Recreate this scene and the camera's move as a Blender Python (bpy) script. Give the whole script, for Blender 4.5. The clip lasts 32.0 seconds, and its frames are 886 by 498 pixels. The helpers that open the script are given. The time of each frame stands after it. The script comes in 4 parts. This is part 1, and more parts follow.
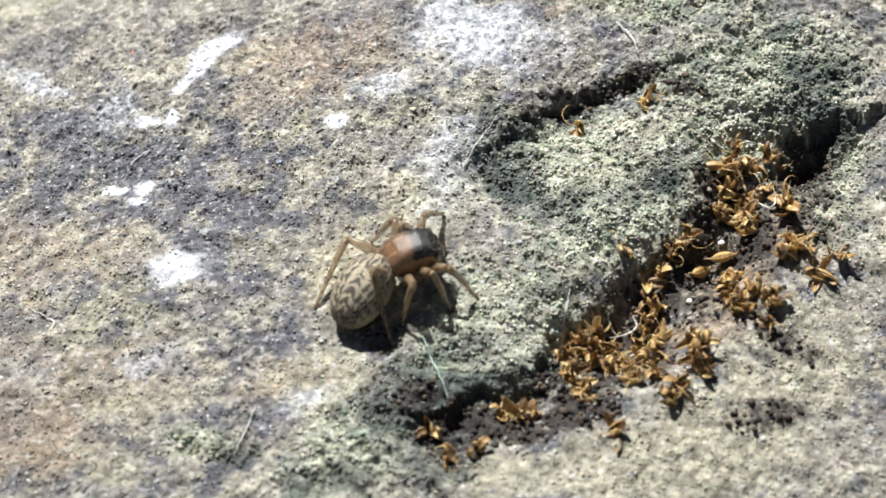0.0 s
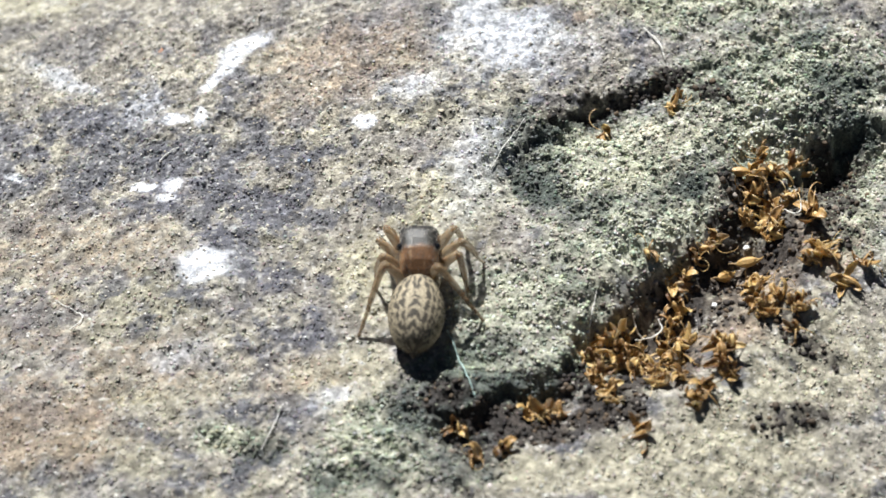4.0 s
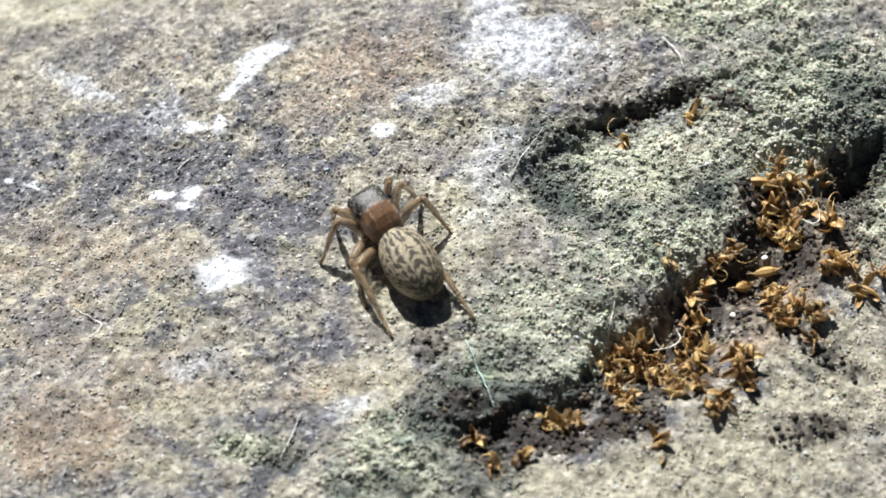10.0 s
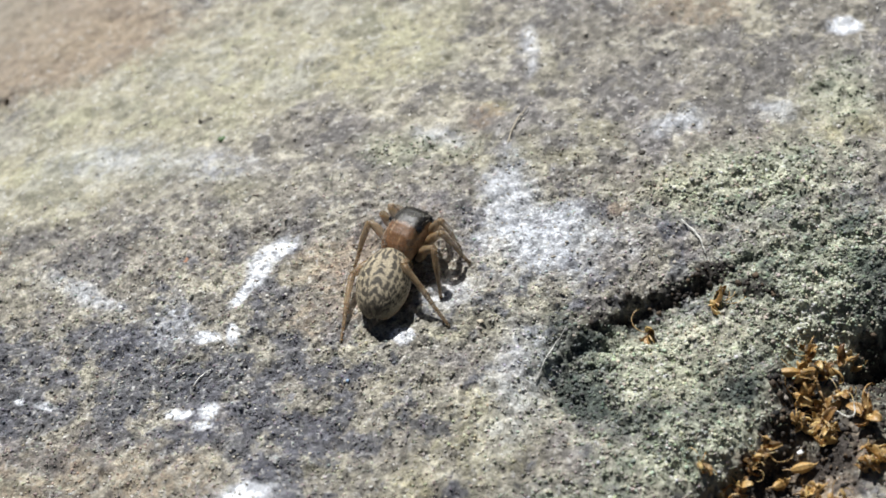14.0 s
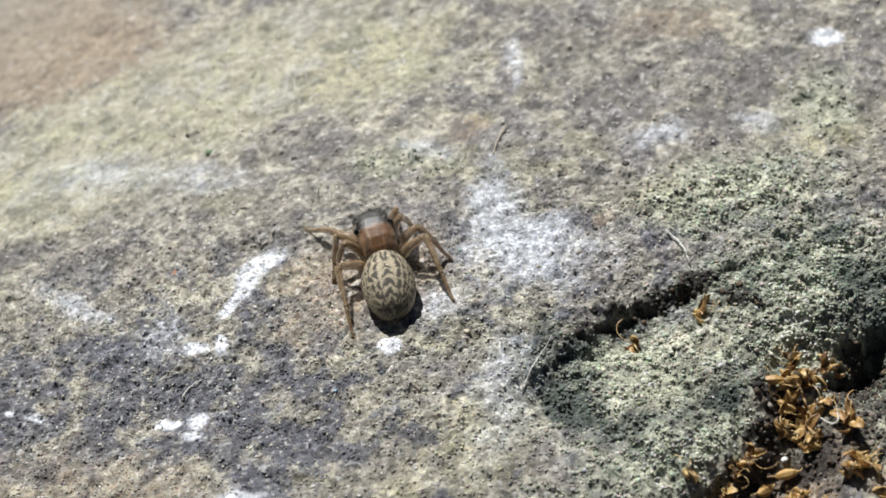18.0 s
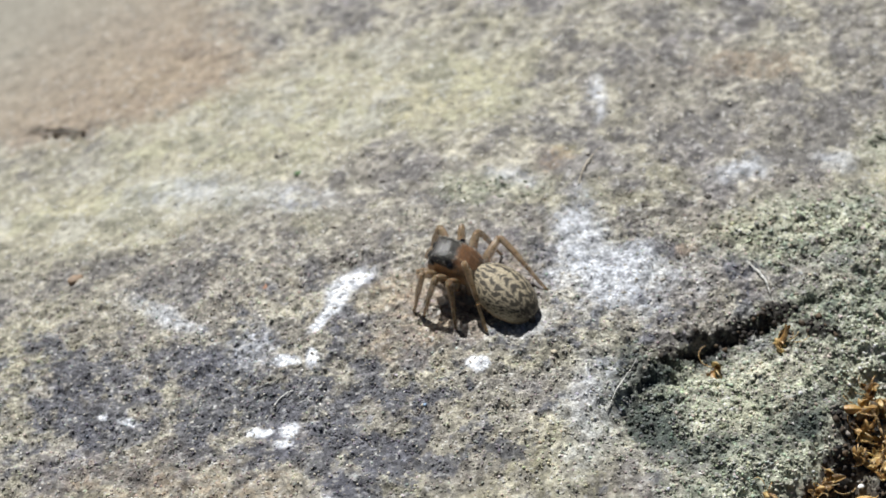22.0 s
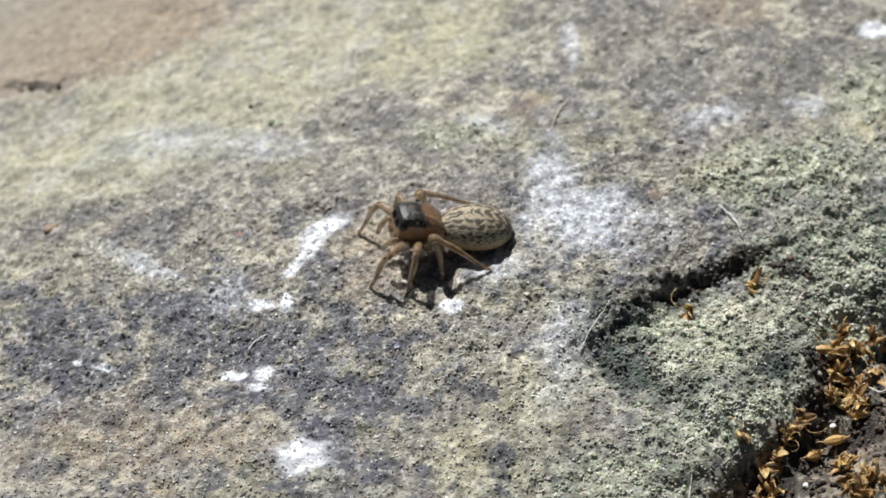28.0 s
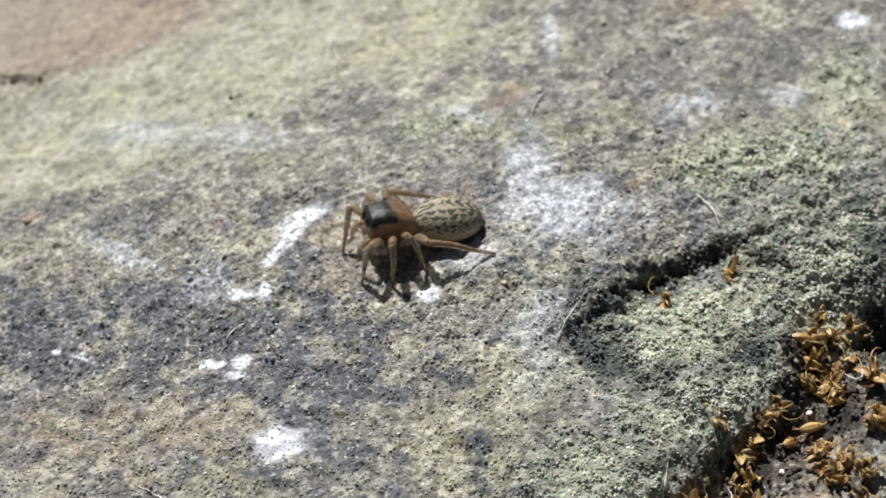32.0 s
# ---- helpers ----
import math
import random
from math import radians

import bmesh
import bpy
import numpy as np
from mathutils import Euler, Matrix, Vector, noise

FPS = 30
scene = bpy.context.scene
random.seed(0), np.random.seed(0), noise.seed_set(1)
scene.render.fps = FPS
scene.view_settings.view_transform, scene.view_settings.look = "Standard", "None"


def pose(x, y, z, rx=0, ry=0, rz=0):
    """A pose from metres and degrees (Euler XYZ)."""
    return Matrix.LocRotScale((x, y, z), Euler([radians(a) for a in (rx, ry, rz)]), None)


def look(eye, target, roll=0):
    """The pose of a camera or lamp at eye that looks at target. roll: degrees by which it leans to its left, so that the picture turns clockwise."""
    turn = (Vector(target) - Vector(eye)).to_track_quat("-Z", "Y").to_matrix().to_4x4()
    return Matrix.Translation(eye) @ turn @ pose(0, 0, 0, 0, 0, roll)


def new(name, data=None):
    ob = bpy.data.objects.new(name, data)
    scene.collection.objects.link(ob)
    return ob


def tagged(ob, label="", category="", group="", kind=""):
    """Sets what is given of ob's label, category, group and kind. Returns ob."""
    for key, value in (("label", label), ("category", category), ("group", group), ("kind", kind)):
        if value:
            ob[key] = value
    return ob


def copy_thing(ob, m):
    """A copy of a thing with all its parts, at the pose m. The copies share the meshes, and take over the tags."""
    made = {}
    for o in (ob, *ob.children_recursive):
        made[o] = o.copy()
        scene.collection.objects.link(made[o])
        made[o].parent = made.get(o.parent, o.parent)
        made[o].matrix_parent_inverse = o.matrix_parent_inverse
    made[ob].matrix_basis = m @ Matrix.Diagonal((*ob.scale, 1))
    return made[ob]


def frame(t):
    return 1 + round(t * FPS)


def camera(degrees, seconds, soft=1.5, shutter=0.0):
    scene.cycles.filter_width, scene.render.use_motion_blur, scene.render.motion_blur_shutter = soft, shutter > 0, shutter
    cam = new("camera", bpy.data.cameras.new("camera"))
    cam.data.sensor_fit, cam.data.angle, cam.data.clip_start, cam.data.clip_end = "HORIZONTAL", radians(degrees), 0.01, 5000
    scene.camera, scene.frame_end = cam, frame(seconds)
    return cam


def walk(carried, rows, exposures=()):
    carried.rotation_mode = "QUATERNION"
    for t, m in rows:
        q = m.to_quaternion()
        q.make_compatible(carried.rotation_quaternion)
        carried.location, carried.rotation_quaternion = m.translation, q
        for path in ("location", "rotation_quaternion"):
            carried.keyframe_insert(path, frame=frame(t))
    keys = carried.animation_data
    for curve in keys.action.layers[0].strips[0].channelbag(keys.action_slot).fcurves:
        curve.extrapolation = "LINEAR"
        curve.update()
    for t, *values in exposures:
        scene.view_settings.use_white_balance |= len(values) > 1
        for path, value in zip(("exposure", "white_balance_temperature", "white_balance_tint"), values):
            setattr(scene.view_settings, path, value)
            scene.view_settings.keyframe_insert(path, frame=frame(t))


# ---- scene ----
# The plan is in millimetres; MM turns it into metres.
MM = 0.001
cam = camera(18.0, 32.0, soft=1.6)
cam.data.dof.use_dof = True
cam.data.dof.focus_distance, cam.data.dof.aperture_fstop = 0.0668, 138
PATH = [
    (0, (0.003168, -0.056128, 0.048552), (0.001452, -0.005749, -0.006982), -3.958),
    (0.5, (0.003336, -0.056086, 0.048512), (0.001543, -0.005631, -0.006950), -4.184),
    (1, (0.003104, -0.056031, 0.048660), (0.001569, -0.005629, -0.006857), -3.913),
    (1.5, (0.003188, -0.055998, 0.048670), (0.001586, -0.005579, -0.006831), -3.984),
    (2, (0.003111, -0.056088, 0.048679), (0.001549, -0.005587, -0.006748), -3.880),
    (2.5, (0.003045, -0.056167, 0.048691), (0.001514, -0.005578, -0.006657), -3.818),
    (3, (0.002644, -0.056339, 0.048702), (0.001305, -0.005699, -0.006604), -3.337),
    (3.5, (0.002272, -0.056573, 0.048590), (0.001005, -0.005851, -0.006643), -2.800),
    (5.5, (0.001992, -0.056684, 0.048666), (0.000754, -0.006045, -0.006643), -2.540),
    (6, (0.001858, -0.056634, 0.048695), (0.000521, -0.005960, -0.006580), -2.553),
    (6.5, (0.001753, -0.056638, 0.048617), (0.000360, -0.005911, -0.006608), -2.500),
    (7, (0.001745, -0.056580, 0.048776), (0.000437, -0.005950, -0.006540), -2.515),
    (7.5, (0.001799, -0.056687, 0.048694), (0.000479, -0.005946, -0.006520), -2.509),
    (8, (0.001715, -0.056756, 0.048651), (0.000519, -0.005950, -0.006506), -2.388),
    (8.5, (0.001814, -0.056697, 0.048756), (0.000469, -0.005927, -0.006431), -2.520),
    (9, (0.001738, -0.056639, 0.048802), (0.000471, -0.005898, -0.006413), -2.479),
    (9.5, (0.001863, -0.056643, 0.048720), (0.000478, -0.005848, -0.006443), -2.622),
    (10, (0.001893, -0.056463, 0.048819), (0.000429, -0.005805, -0.006468), -2.660),
    (10.5, (0.001809, -0.055989, 0.048641), (0.000314, -0.005550, -0.006845), -2.707),
    (11, (0.000720, -0.053802, 0.049703), (-0.000325, -0.004723, -0.006999), -2.376),
    (11.5, (-0.000434, -0.053385, 0.050090), (-0.001387, -0.003856, -0.006221), -2.247),
    (12, (-0.001056, -0.052256, 0.051055), (-0.001441, -0.002915, -0.005428), -2.482),
    (12.5, (-0.000983, -0.051631, 0.051321), (-0.001191, -0.002108, -0.005004), -3.143),
    (13, (0.000390, -0.050840, 0.051595), (-0.000070, -0.001602, -0.004978), -4.302),
    (13.5, (0.000799, -0.050663, 0.051720), (0.000295, -0.001220, -0.004673), -4.664),
    (14, (0.000584, -0.050599, 0.051773), (0.000271, -0.001158, -0.004622), -4.470),
    (14.5, (0.000476, -0.050644, 0.051796), (0.000352, -0.001076, -0.004489), -4.343),
    (16.5, (0.000497, -0.050835, 0.051945), (0.000450, -0.001141, -0.004229), -4.250),
    (17, (0.000537, -0.050871, 0.051929), (0.000483, -0.001154, -0.004224), -4.151),
    (17.5, (0.000479, -0.051184, 0.051858), (0.000510, -0.001281, -0.004130), -4.131),
    (18, (0.000465, -0.051154, 0.052076), (0.000675, -0.001337, -0.003988), -4.312),
    (18.5, (0.000410, -0.050689, 0.052195), (0.000598, -0.001070, -0.004045), -4.226),
    (19, (0.000093, -0.050867, 0.052244), (0.000426, -0.001164, -0.003920), -3.937),
    (19.5, (-0.000192, -0.051187, 0.052500), (0.000242, -0.001130, -0.003349), -3.762),
    (20, (-0.000706, -0.051417, 0.052509), (-0.000063, -0.001184, -0.003180), -3.443),
    (20.5, (-0.001197, -0.051601, 0.052134), (-0.000538, -0.001105, -0.003316), -3.137),
    (21, (-0.001313, -0.051581, 0.051955), (-0.000740, -0.001159, -0.003563), -3.111),
    (21.5, (-0.001734, -0.051587, 0.052297), (-0.001010, -0.001015, -0.003083), -2.658),
    (22, (-0.002745, -0.053292, 0.052434), (-0.001406, -0.001871, -0.002147), -1.346),
    (22.5, (-0.002440, -0.053785, 0.052129), (-0.001223, -0.002484, -0.002568), -1.327),
    (23, (-0.002714, -0.054199, 0.051867), (-0.001096, -0.002893, -0.002815), -1.306),
    (23.5, (-0.002855, -0.054446, 0.051816), (-0.001151, -0.003110, -0.002835), -1.290),
    (24, (-0.002560, -0.054389, 0.051881), (-0.001004, -0.003075, -0.002795), -1.434),
    (24.5, (-0.002916, -0.054491, 0.051576), (-0.001046, -0.003053, -0.002973), -1.181),
    (25, (-0.002556, -0.054383, 0.051765), (-0.000988, -0.003063, -0.002905), -1.430),
    (25.5, (-0.002627, -0.054379, 0.051791), (-0.000934, -0.003025, -0.002843), -1.375),
    (27.5, (-0.002486, -0.054437, 0.051697), (-0.000868, -0.003086, -0.002942), -1.430),
    (28, (-0.002429, -0.054472, 0.051673), (-0.000786, -0.003078, -0.002925), -1.389),
    (28.5, (-0.002360, -0.054609, 0.051583), (-0.000689, -0.003141, -0.002944), -1.418),
    (29, (-0.002060, -0.054716, 0.051614), (-0.000557, -0.003242, -0.002913), -1.581),
    (29.5, (-0.002063, -0.054793, 0.051514), (-0.000520, -0.003309, -0.003002), -1.492),
    (30, (-0.001906, -0.055025, 0.051397), (-0.000385, -0.003432, -0.003017), -1.524),
    (30.5, (-0.001807, -0.055098, 0.051351), (-0.000277, -0.003468, -0.003028), -1.524),
    (31, (-0.001727, -0.055075, 0.051457), (-0.000226, -0.003463, -0.002940), -1.576),
    (31.5, (-0.001595, -0.055018, 0.051506), (-0.000253, -0.003458, -0.002944), -1.704),
    (32, (-0.001835, -0.055064, 0.051410), (-0.000259, -0.003426, -0.002959), -1.545),
]
walk(cam, [(t, look(eye, target, roll)) for t, eye, target, roll in PATH], [(0, 0.55), (10.5, 0.53), (12, 0.41), (14, 0.11), (32, 0.10)])

# ---- world and sun ----
SUN_FROM = Vector((-0.28, 0.70, 1.0)).normalized()
world = bpy.data.worlds.new("world")
scene.world = world
world.use_nodes = True
sky = world.node_tree.nodes.new("ShaderNodeTexSky")
sky.sky_type, sky.sun_disc = "NISHITA", False
sky.sun_elevation = math.asin(SUN_FROM.z)
sky.sun_rotation = math.atan2(SUN_FROM.x, SUN_FROM.y)
world.node_tree.links.new(sky.outputs[0], world.node_tree.nodes["Background"].inputs[0])
world.node_tree.nodes["Background"].inputs[1].default_value = 0.016
sun_data = bpy.data.lights.new("sun", "SUN")
sun_data.energy, sun_data.angle, sun_data.color = 5.35, radians(0.5), (1.0, 0.998, 0.985)
sun = new("sun", sun_data)
sun.matrix_world = look(SUN_FROM * 0.5, (0, 0, 0))


# ---- materials ----
class Shade:
    """A node material with a few short helpers."""

    def __init__(self, name, rough=0.7):
        self.mat = bpy.data.materials.new(name)
        self.mat.use_nodes = True
        self.nodes, self.links = self.mat.node_tree.nodes, self.mat.node_tree.links
        self.out = self.nodes["Principled BSDF"]
        self.out.inputs["Roughness"].default_value = rough
        self.where = self.nodes.new("ShaderNodeTexCoord").outputs["Object"]

    def put(self, socket, value):
        if isinstance(value, bpy.types.NodeSocket):
            self.links.new(value, socket)
        else:
            socket.default_value = value

    def noise(self, size_mm, detail=3.0, rough=0.6):
        n = self.nodes.new("ShaderNodeTexNoise")
        self.links.new(self.where, n.inputs["Vector"])
        n.inputs["Scale"].default_value = 1 / (size_mm * MM)
        n.inputs["Detail"].default_value, n.inputs["Roughness"].default_value = detail, rough
        return n.outputs["Fac"]

    def cells(self, size_mm):
        n = self.nodes.new("ShaderNodeTexVoronoi")
        self.links.new(self.where, n.inputs["Vector"])
        n.inputs["Scale"].default_value = 1 / (size_mm * MM)
        split = self.nodes.new("ShaderNodeSeparateColor")
        self.links.new(n.outputs["Color"], split.inputs[0])
        return split.outputs[0], n.outputs["Distance"]

    def ramp(self, fac, *stops):
        n = self.nodes.new("ShaderNodeValToRGB")
        self.links.new(fac, n.inputs[0])
        while len(n.color_ramp.elements) < len(stops):
            n.color_ramp.elements.new(0.5)
        for el, (pos, col) in zip(n.color_ramp.elements, stops):
            el.position = pos
            el.color = (*col, 1) if isinstance(col, tuple) else (col, col, col, 1)
        return n.outputs[0]

    def mix(self, kind, fac, a, b):
        n = self.nodes.new("ShaderNodeMix")
        n.data_type, n.blend_type = "RGBA", kind
        n.clamp_result = False
        self.put(n.inputs[0], fac)
        self.put(n.inputs[6], a)
        self.put(n.inputs[7], b)
        return n.outputs[2]

    def attribute(self, name):
        n = self.nodes.new("ShaderNodeAttribute")
        n.attribute_name = name
        self.grit = n.outputs["Alpha"]
        return n.outputs["Color"]

    def island(self):
        return self.nodes.new("ShaderNodeNewGeometry").outputs["Random Per Island"]

    def each(self):
        return self.nodes.new("ShaderNodeObjectInfo").outputs["Random"]

    def colour(self, value):
        self.put(self.out.inputs["Base Color"], value)
        return self

    def gloss(self, value):
        self.put(self.out.inputs["Roughness"], value)
        return self

    def relief(self, fac, depth_mm):
        n = self.nodes.new("ShaderNodeBump")
        self.links.new(fac, n.inputs["Height"])
        n.inputs["Distance"].default_value = depth_mm * MM
        self.links.new(n.outputs[0], self.out.inputs["Normal"])
        return self

    def waxy(self, weight, radius_mm):
        self.out.inputs["Subsurface Weight"].default_value = weight
        self.out.inputs["Subsurface Radius"].default_value = (1.0, 0.7, 0.45)
        self.out.inputs["Subsurface Scale"].default_value = radius_mm * MM
        return self


def stone_shade():
    s = Shade("sandstone", 0.9)
    grain, edge = s.cells(0.07)
    fine, _ = s.cells(0.036)
    tone = s.attribute("tone")
    tone = s.mix("MULTIPLY", s.grit, tone, s.ramp(grain, (0.0, 0.52), (0.25, 0.84), (0.75, 1.12), (1.0, 1.48)))
    tone = s.mix("MULTIPLY", s.grit, tone, s.ramp(fine, (0.0, 0.74), (0.5, 1.0), (1.0, 1.26)))
    dust, _ = s.cells(0.021)
    tone = s.mix("MULTIPLY", s.grit, tone, s.ramp(dust, (0.0, 0.76), (0.5, 1.0), (0.92, 1.10), (1.0, 1.5)))
    tone = s.mix("MULTIPLY", 0.6, tone, s.ramp(s.noise(0.35, 4.0), (0.3, 0.65), (0.7, 1.3)))
    s.colour(tone)
    s.gloss(s.ramp(fine, (0.0, 0.95), (0.90, 0.85), (0.95, 0.22)))
    return s.relief(s.noise(0.05, 3.0, 0.7), 0.035).mat


def granule_shade(name, *tones):
    s = Shade(name, 0.8)
    s.colour(s.mix("MULTIPLY", 0.7, s.ramp(s.island(), *tones), s.ramp(s.noise(0.05), (0.3, 0.6), (0.7, 1.3))))
    return s.relief(s.noise(0.03), 0.012).mat


def husk_shade(name, dark, mid, pale):
    s = Shade(name, 0.38)
    base = s.mix("MIX", s.ramp(s.noise(0.14, 4.0), (0.45, 0.0), (0.75, 1.0)), s.ramp(s.each(), (0.0, dark), (0.5, mid), (1.0, pale)), (*mid, 1))
    s.colour(s.mix("MULTIPLY", 0.7, base, s.ramp(s.noise(0.05, 3.0), (0.3, 0.6), (0.7, 1.35))))
    return s.relief(s.noise(0.04, 3.0), 0.012).waxy(0.12, 0.08).mat


def crust_shade():
    s = Shade("crust", 0.75)
    s.colour(s.mix("MULTIPLY", 0.6, s.attribute("tone"), s.ramp(s.noise(0.05), (0.3, 0.65), (0.7, 1.3))))
    s.gloss(s.ramp(s.island(), (0.0, 0.85), (0.86, 0.70), (0.93, 0.22)))
    return s.relief(s.noise(0.03), 0.010).mat


STONE, CRUST = stone_shade(), crust_shade()
LICHEN = granule_shade("lichen", (0.0, (0.07, 0.085, 0.06)), (0.3, (0.19, 0.215, 0.145)), (0.8, (0.31, 0.335, 0.25)), (1.0, (0.39, 0.405, 0.31)))
SAND = granule_shade("sand", (0.0, (0.29, 0.27, 0.25)), (0.3, (0.35, 0.32, 0.27)), (0.75, (0.48, 0.44, 0.37)), (1.0, (0.78, 0.76, 0.72)))
SOOT = granule_shade("dark_soil", (0.0, (0.012, 0.011, 0.012)), (0.6, (0.045, 0.034, 0.026)), (0.93, (0.13, 0.09, 0.055)), (1.0, (0.36, 0.33, 0.30)))
HUSK = husk_shade("dry_husk", (0.10, 0.045, 0.018), (0.41, 0.245, 0.09), (0.66, 0.48, 0.20))
STRAW = husk_shade("straw", (0.30, 0.17, 0.06), (0.50, 0.33, 0.14), (0.66, 0.50, 0.26))
POD = husk_shade("seed_pod", (0.38, 0.22, 0.07), (0.52, 0.33, 0.12), (0.62, 0.44, 0.20))


def plain(name, tone, rough=0.5, size=0.1):
    s = Shade(name, rough)
    s.colour(s.mix("MULTIPLY", 0.6, (*tone, 1), s.ramp(s.noise(size), (0.3, 0.65), (0.7, 1.3))))
    return s


HAIR = plain("pale_fibre", (0.70, 0.69, 0.64), 0.45).mat
CYAN = plain("blue_green_fibre", (0.46, 0.64, 0.60), 0.4).mat
STALK = plain("dry_stalk", (0.36, 0.24, 0.12), 0.6).mat
AMBER = plain("amber_crumb", (0.29, 0.20, 0.13), 0.6).mat
UMBER = plain("umber_crumb", (0.05, 0.042, 0.034), 0.7).mat
BUFF = plain("buff_crumb", (0.56, 0.49, 0.37), 0.7).mat
MOSSY = plain("green_crumb", (0.12, 0.20, 0.09), 0.7).mat
BLUE_GLINT = plain("blue_glint", (0.24, 0.36, 0.52), 0.3).mat
RUDDY = plain("ruddy_crumb", (0.34, 0.17, 0.10), 0.6).mat
CHALK = plain("chalk_crumb", (0.80, 0.80, 0.78), 0.7).mat


def cuticle_shade():
    s = Shade("leg_cuticle", 0.26)
    base = s.ramp(s.noise(0.22, 3.0), (0.3, (0.28, 0.18, 0.095)), (0.7, (0.49, 0.36, 0.22)))
    s.colour(s.mix("MULTIPLY", 0.5, base, s.ramp(s.noise(0.04), (0.3, 0.6), (0.7, 1.3))))
    return s.relief(s.noise(0.03), 0.004).waxy(0.35, 0.14)


def painted_shade(name, rough, bump, wax):
    s = Shade(name, rough)
    s.colour(s.mix("MULTIPLY", 0.9, s.attribute("tone"), s.ramp(s.noise(0.04, 3.0, 0.7), (0.3, 0.45), (0.7, 1.55))))
    return s.relief(s.noise(0.028, 2.0), bump).waxy(wax, 0.08).mat


LEG = cuticle_shade()
LEG.out.inputs["Transmission Weight"].default_value, LEG.out.inputs["IOR"].default_value = 0.35, 1.3
LEG.out.inputs["Alpha"].default_value = 0.62
LEG = LEG.mat
CARAPACE = painted_shade("carapace", 0.36, 0.010, 0.12)
ABDOMEN = painted_shade("abdomen", 0.62, 0.02, 0.03)
SHELL = plain("brown_shell", (0.30, 0.17, 0.085), 0.4).mat
EYE = Shade("eye", 0.06).colour((0.006, 0.006, 0.008, 1)).mat
CLAW = plain("dark_claw", (0.05, 0.035, 0.025), 0.6).mat


# ---- noise on the plan ----
def lattice(x, y, size, seed):
    """Smooth noise from 0 to 1 with features of about that size."""
    table = np.random.RandomState(seed).rand(256, 256)
    u, v = x / size + 31.7 * seed % 97, y / size + 17.3 * seed % 89
    i, j = np.floor(u).astype(int), np.floor(v).astype(int)
    a, b = u - i, v - j
    a, b = a * a * (3 - 2 * a), b * b * (3 - 2 * b)
    i0, j0, i1, j1 = i & 255, j & 255, (i + 1) & 255, (j + 1) & 255
    return (table[i0, j0] * (1 - a) + table[i1, j0] * a) * (1 - b) + (table[i0, j1] * (1 - a) + table[i1, j1] * a) * b


def clouds(x, y, size, seed, octaves=3):
    total, weight = 0, 0
    for k in range(octaves):
        c, s = math.cos(1.1 * k), math.sin(1.1 * k)
        total = total + lattice(c * x - s * y, s * x + c * y, size / 2**k, seed + 7 * k) / 1.6**k
        weight += 1 / 1.6**k
    return total / weight


def smooth(a, b, x):
    t = np.clip((x - a) / (b - a), 0, 1)
    return t * t * (3 - 2 * t)


# ---- the stone's form ----
HOLLOWS = [(10.43, -9.71, 0.9, 1), (8.97, -9.76, 0.75, 0.6), (8.75, -10.9, 0.65, 0.75), (8.1, -12.5, 1.05, 1.0), (6.54, -13.8, 1.1, 0.85), (5.81, -14.97, 1, 0.85), (4.55, -15.28, 0.9, 0.5), (3.13, -16.93, 0.8, 0.4), (1.72, -17.74, 0.7, 0.3)]  # x, y, radius, depth: the trench of dry husks
RISES = [(0.41, -8.82, 2.6, 0.28), (-4.56, -12.91, 1.5, 0.18), (3.15, -10.36, 1, -0.4), (5.05, -8.61, 0.9, -0.35)]
# Broken edges: the ground drops on the side of the camera and climbs back over the fade.
LEDGE = [(3.54, -8.86), (4.52, -8.21), (5.53, -7.79), (6.49, -7.42), (7.21, -7.01)]
BANK = [(1.49, -16.83), (2.51, -16.39), (3.79, -16.19), (4.11, -14.9), (5.32, -14.04), (6.04, -12.94), (7.1, -12.2)]
HOLE = [(10.11, -9.36), (10.72, -8.77), (11.47, -8.54)]
RIM = [(2.14, -10.19), (2.85, -9.17), (3.68, -8.6)]
FAR_CRACK = [(-12.87, 4.06), (-12.16, 3.44), (-11.5, 3.35)]


def scarp(x, y, line, drop, fade, slope=0.19):
    best, side, along = np.full(np.shape(x), 1e9), np.zeros(np.shape(x)), np.zeros(np.shape(x))
    for (ax, ay), (bx, by) in zip(line[:-1], line[1:]):
        length = math.hypot(bx - ax, by - ay)
        ux, uy = (bx - ax) / length, (by - ay) / length
        t = np.clip((x - ax) * ux + (y - ay) * uy, 0, length)
        d = np.hypot(x - ax - t * ux, y - ay - t * uy)
        s = (x - ax) * uy - (y - ay) * ux
        closer = d < best
        best, side = np.where(closer, d, best), np.where(closer, np.where(s >= 0, d, -d), side)
    ends = np.minimum(np.hypot(x - line[0][0], y - line[0][1]), np.hypot(x - line[-1][0], y - line[-1][1]))
    taper = smooth(0.0, 0.5, ends)
    return -drop * taper * smooth(-0.32 * slope, 0.68 * slope, side) * np.exp(-np.maximum(side, 0) / fade)


def form(x, y):
    """The height of the stone, without its grain."""
    u, v = 30 * np.tanh(x / 30), 30 * np.tanh((y + 5) / 30)
    h = 0.84 + 0.078 * u - 0.017 * v - 0.0074 * u * u + 0.0081 * u * v - 0.0066 * v * v
    for cx, cy, r, d in HOLLOWS:
        h = h - d * np.exp(-((x - cx) ** 2 + (y - cy) ** 2) / (r * r))
    for cx, cy, r, d in RISES:
        h = h + d * np.exp(-((x - cx) ** 2 + (y - cy) ** 2) / (r * r))
    return h


